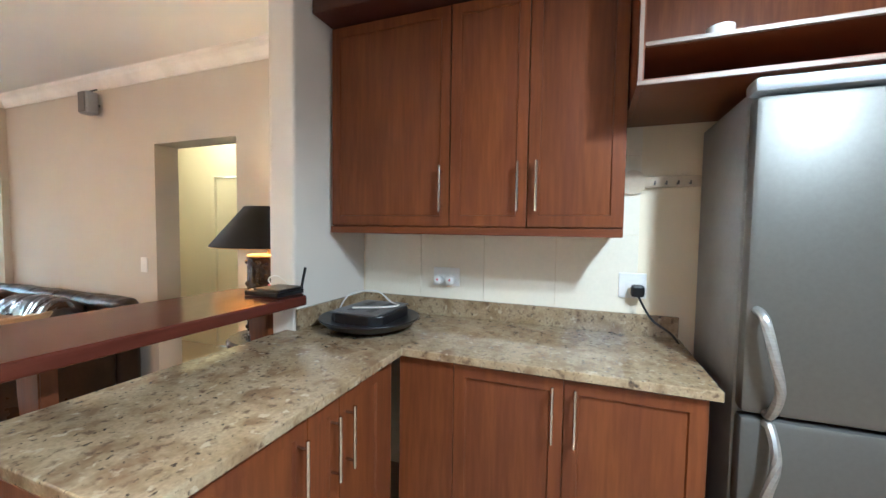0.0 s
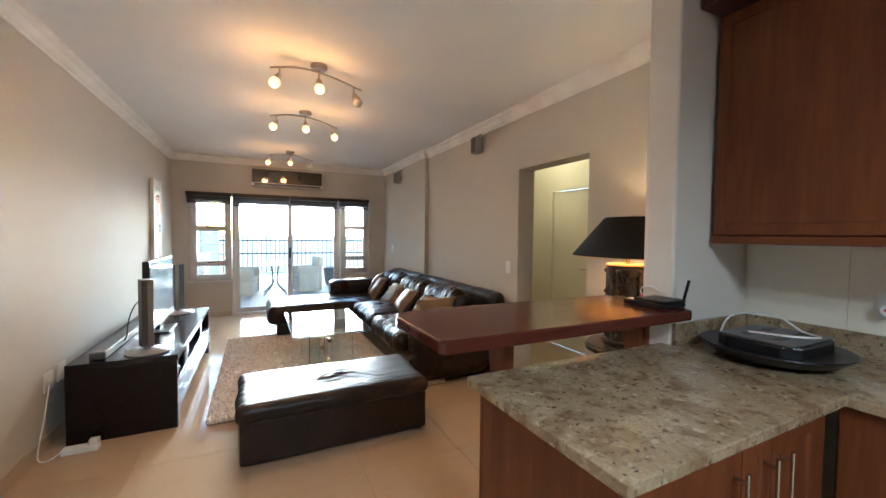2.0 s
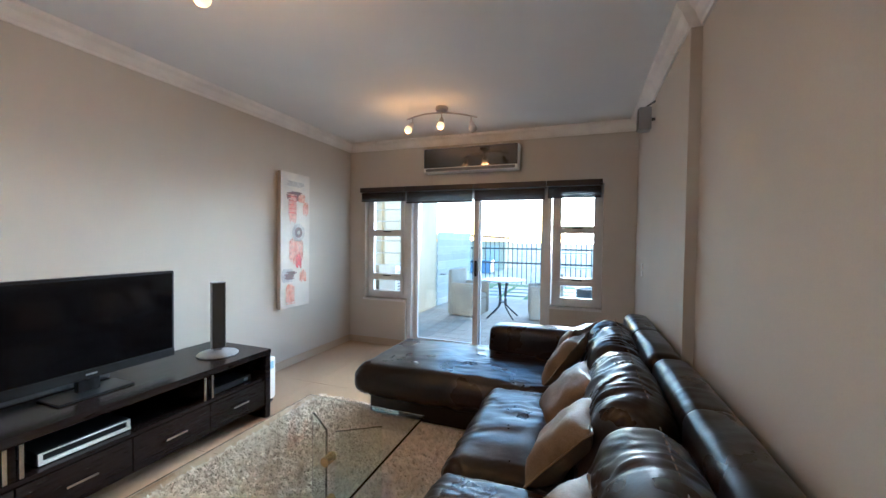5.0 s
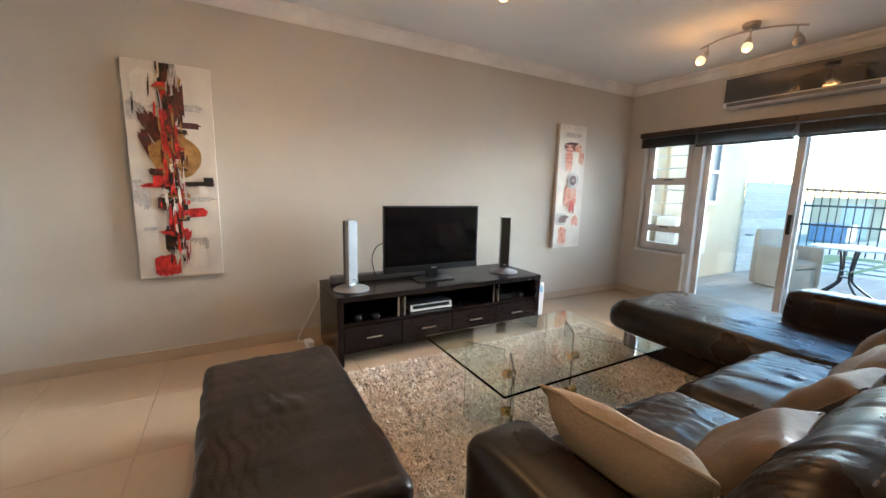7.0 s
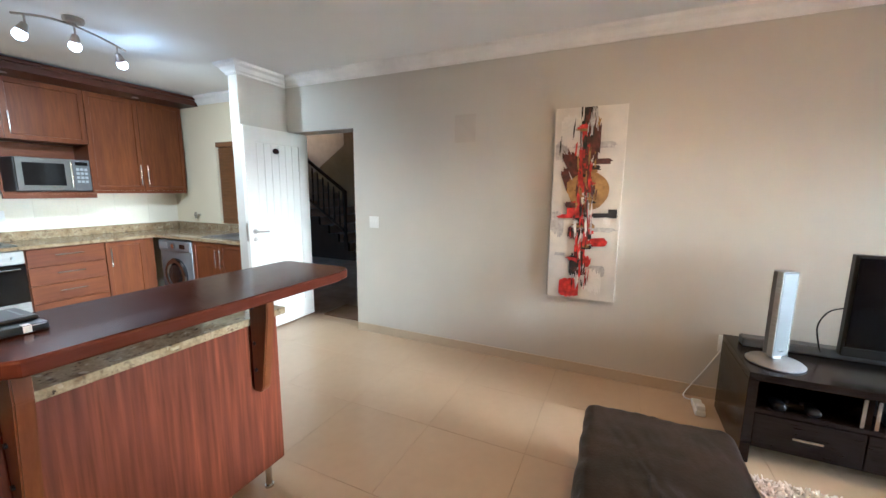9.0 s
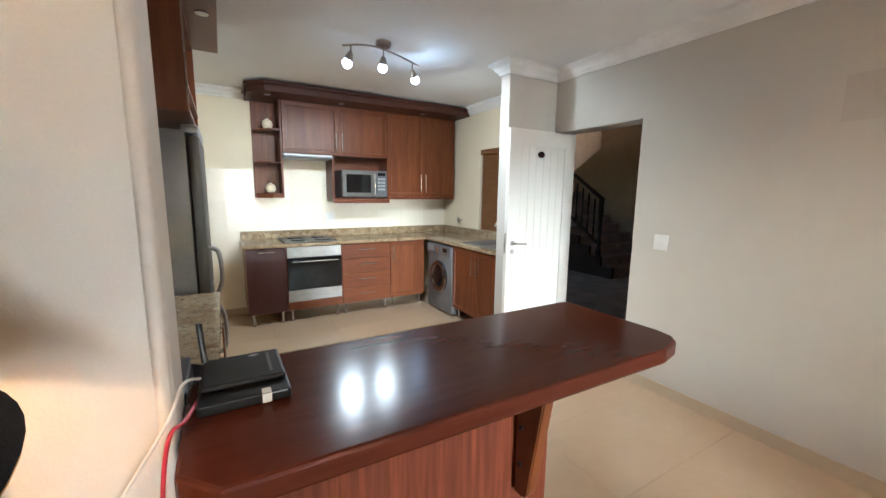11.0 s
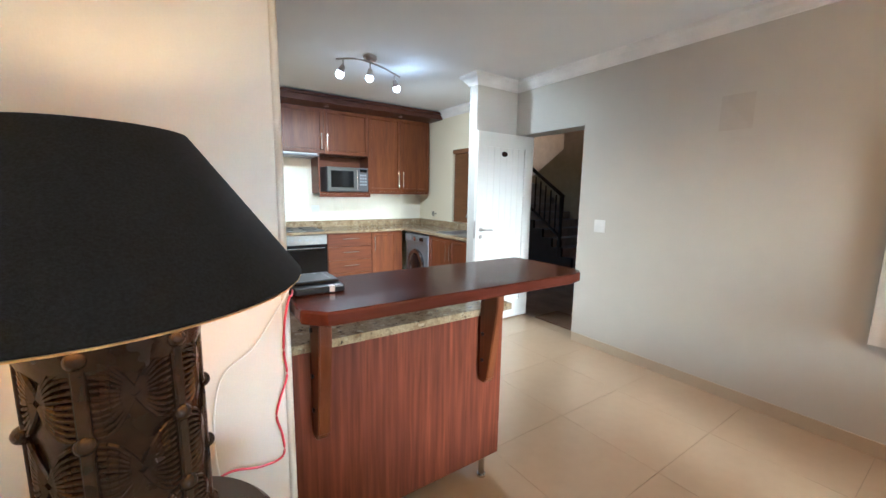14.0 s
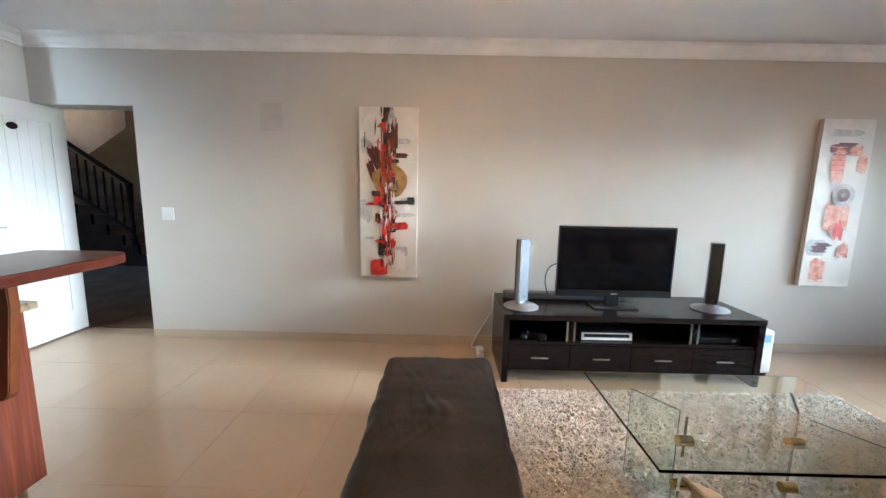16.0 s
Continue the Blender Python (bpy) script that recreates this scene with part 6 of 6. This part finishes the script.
def wicker_chair(x, y, turn):
    ch = thing("wicker_chair", (x, y, -0.045), "pale woven wicker tub chair on the patio", "chair", "patio chairs")
    m = Matrix.Translation((x, y, -0.045)) @ pose(0, 0, 0, 0, 0, turn)

    def put(nm, bm):
        bmesh.ops.transform(bm, matrix=m, verts=bm.verts)
        part(nm, bm, WICKER, ch, smooth=True)
    put("seat", soft(bmesh.new(), -0.26, -0.26, 0.30, 0.26, 0.26, 0.42, r=0.05, cuts=5))
    put("backrest", soft(bmesh.new(), -0.31, 0.20, 0.02, 0.31, 0.30, 0.86, r=0.045, cuts=6))
    put("arm", soft(bmesh.new(), -0.32, -0.28, 0.02, -0.24, 0.22, 0.62, r=0.038, cuts=6))
    put("arm", soft(bmesh.new(), 0.24, -0.28, 0.02, 0.32, 0.22, 0.62, r=0.038, cuts=6))
    put("skirt", boxes((-0.24, -0.25, 0.02, 0.24, -0.20, 0.30), bevel=0.01))


wicker_chair(0.90, 2.62, 78)
wicker_chair(2.28, 2.75, -80)
pp = thing("planter_pot", (3.05, 3.6, -0.045), "grey round planter pot beside the window", "planter")
part("pot", lathe([(0.17, -0.044), (0.22, 0.1), (0.25, 0.42), (0.27, 0.45), (0.24, 0.45), (0.22, 0.40), (0.01, 0.40)], 3.05, 3.6, 32), GREYP, pp, smooth=True)
bk = thing("blue_bin", (-1.3, 12.4, -0.1), "blue panelled skip beyond the railing", "container")
part("body", boxes((-1.78, 12.0, -0.1, -0.86, 12.9, 0.46), bevel=0.03), BLUEP, bk)
for k in range(4):
    part("rib", boxes((-1.70 + k * 0.24, 11.965, -0.05, -1.64 + k * 0.24, 11.999, 0.40), bevel=0.006), BLUEP, bk)
fh = thing("garden_building", (-1.6, 15.5, -0.1), "low grey-brown shed with a sloping dark roof beyond the garden", "shed")
part("wall", boxes((-2.55, 14.5, -0.1, -0.70, 16.5, 1.32)), PLASTER_OUT, fh)
bm = boxes((-2.75, 14.2, 0, -0.50, 16.8, 0.10))
bmesh.ops.transform(bm, matrix=Matrix.Translation((0, 0, 1.40)) @ pose(0, 0, 0, 0, 3), verts=bm.verts)
part("roof", bm, ROOF, fh)
part("door", boxes((-1.7, 14.47, -0.1, -1.0, 14.499, 1.1)), FENCEW, fh)
lw = structure("lawn", boxes((-0.2, 4.86, -0.108, 10.0, 8.4, -0.1)), GRASS, "short green lawn between the slabs", "lawn")
for k in range(7):
    for j in range(4):
        s = thing("stepping_slab", (0.6 + k * 0.66, 5.2 + j * 0.72, -0.10), "pale concrete stepping slab set in grass", "paving slab", "stepping slabs")
        part("slab", boxes((0.34 + k * 0.66, 4.95 + j * 0.72, -0.0995, 0.88 + k * 0.66, 5.47 + j * 0.72, -0.085), bevel=0.006), STONE, s)

# ---- tiles, last ----
floor = structure("floor", boxes((-0.2, -10.42, -0.1, 4.75, 0.06, -0.006)), GROUT, "cream porcelain tiled floor with thin joints", "floor")
bm = boxes((0, 0, -0.0055, 0.6036, 0.6036, 0.0), bevel=0.0005)
tile_mesh = bpy.data.meshes.new("tile")
bm.to_mesh(tile_mesh)
bm.free()
tile_mesh.materials.append(TILE)
S = 0.605
for i in range(-3, 6):
    for j in range(-8, 10):
        x, y = 1.155 + i * S, -5.633 + j * S
        if -0.72 < x < 4.7 and -10.95 < y < 0.0:
            x0, x1, y0, y1 = max(x, -0.2), min(x + 0.6036, 4.6), max(y, -10.27), min(y + 0.6036, 0.06)
            if x1 - x0 < 0.03 or y1 - y0 < 0.03:
                continue
            tl_ = new("floor_tile", tile_mesh)
            tl_.parent = floor
            tl_.location = (x0, y0, 0)
            tl_.scale = ((x1 - x0) / 0.6036, (y1 - y0) / 0.6036, 1)

sk_runs = [((0.0, -7.055), (0.0, -0.012), 1), ((0.012, 0.0), (0.82, 0.0), 0), ((3.42, -1.97), (3.42, -0.012), -1), ((3.475, -4.14), (3.475, -1.98), -1), ((3.475, -5.94), (3.475, -5.015), -1), ((2.85, -5.95), (3.46, -5.95), 2)]
bb = structure("baseboard", boxes((0.0, -7.05, 0, 0.010, -0.012, 0.085)), SKIRT, "cream tile skirting", "skirting")
for a, b, s in sk_runs[1:]:
    if s == 0:
        part("skirting_tile", boxes((a[0], -0.010, 0, b[0], 0, 0.085), bevel=0.002), SKIRT, bb)
    elif s == 2:
        part("skirting_tile", boxes((a[0], -5.95, 0, b[0], -5.94, 0.085), bevel=0.002), SKIRT, bb)
    else:
        part("skirting_tile", boxes((a[0] - 0.010, a[1], 0, a[0], b[1], 0.085), bevel=0.002), SKIRT, bb)
part("skirting_tile", boxes((-0.17, -10.27, 0, 3.40, -10.26, 0.085), bevel=0.002), SKIRT, bb)

bm = boxes((0, 0, 0, 0.36, 0.006, 0.36), bevel=0.001)
wt_mesh = bpy.data.meshes.new("wall_tile")
bm.to_mesh(wt_mesh)
bm.free()
wt_mesh.materials.append(WTILE)
ws = bpy.data.objects["wall_kitchen_south"]
for i in range(10):
    for j in range(3):
        t = new("wall_tile", wt_mesh)
        t.parent = ws
        t.location = (-0.165 + i * 0.362, -10.2695, 1.0 + (j - 1) * 0.362 if j else 0.64)
        if i == 9:
            t.scale = (0.84, 1, 1)
we = bpy.data.objects["wall_kitchen_east"]
for i in range(4):
    for j in range(3):
        t = new("wall_tile", wt_mesh)
        t.parent = we
        t.matrix_basis = Matrix.Translation((3.4195, -7.55 + i * 0.362, 1.0 + j * 0.362)) @ pose(0, 0, 0, 0, 0, 90)
bm = boxes((0, 0, -0.04, 0.196, 0.196, 0.0), bevel=0.004)
pv_mesh = bpy.data.meshes.new("paver")
bm.to_mesh(pv_mesh)
bm.free()
pv_mesh.materials.append(PAVING)
for i in range(24):
    for j in range(18):
        t = new("paver", pv_mesh)
        t.parent = pt
        t.location = (0.0 + i * 0.2 + 0.05, 0.30 + j * 0.25, -0.0405)
        t.scale = (1, 1.26, 1)
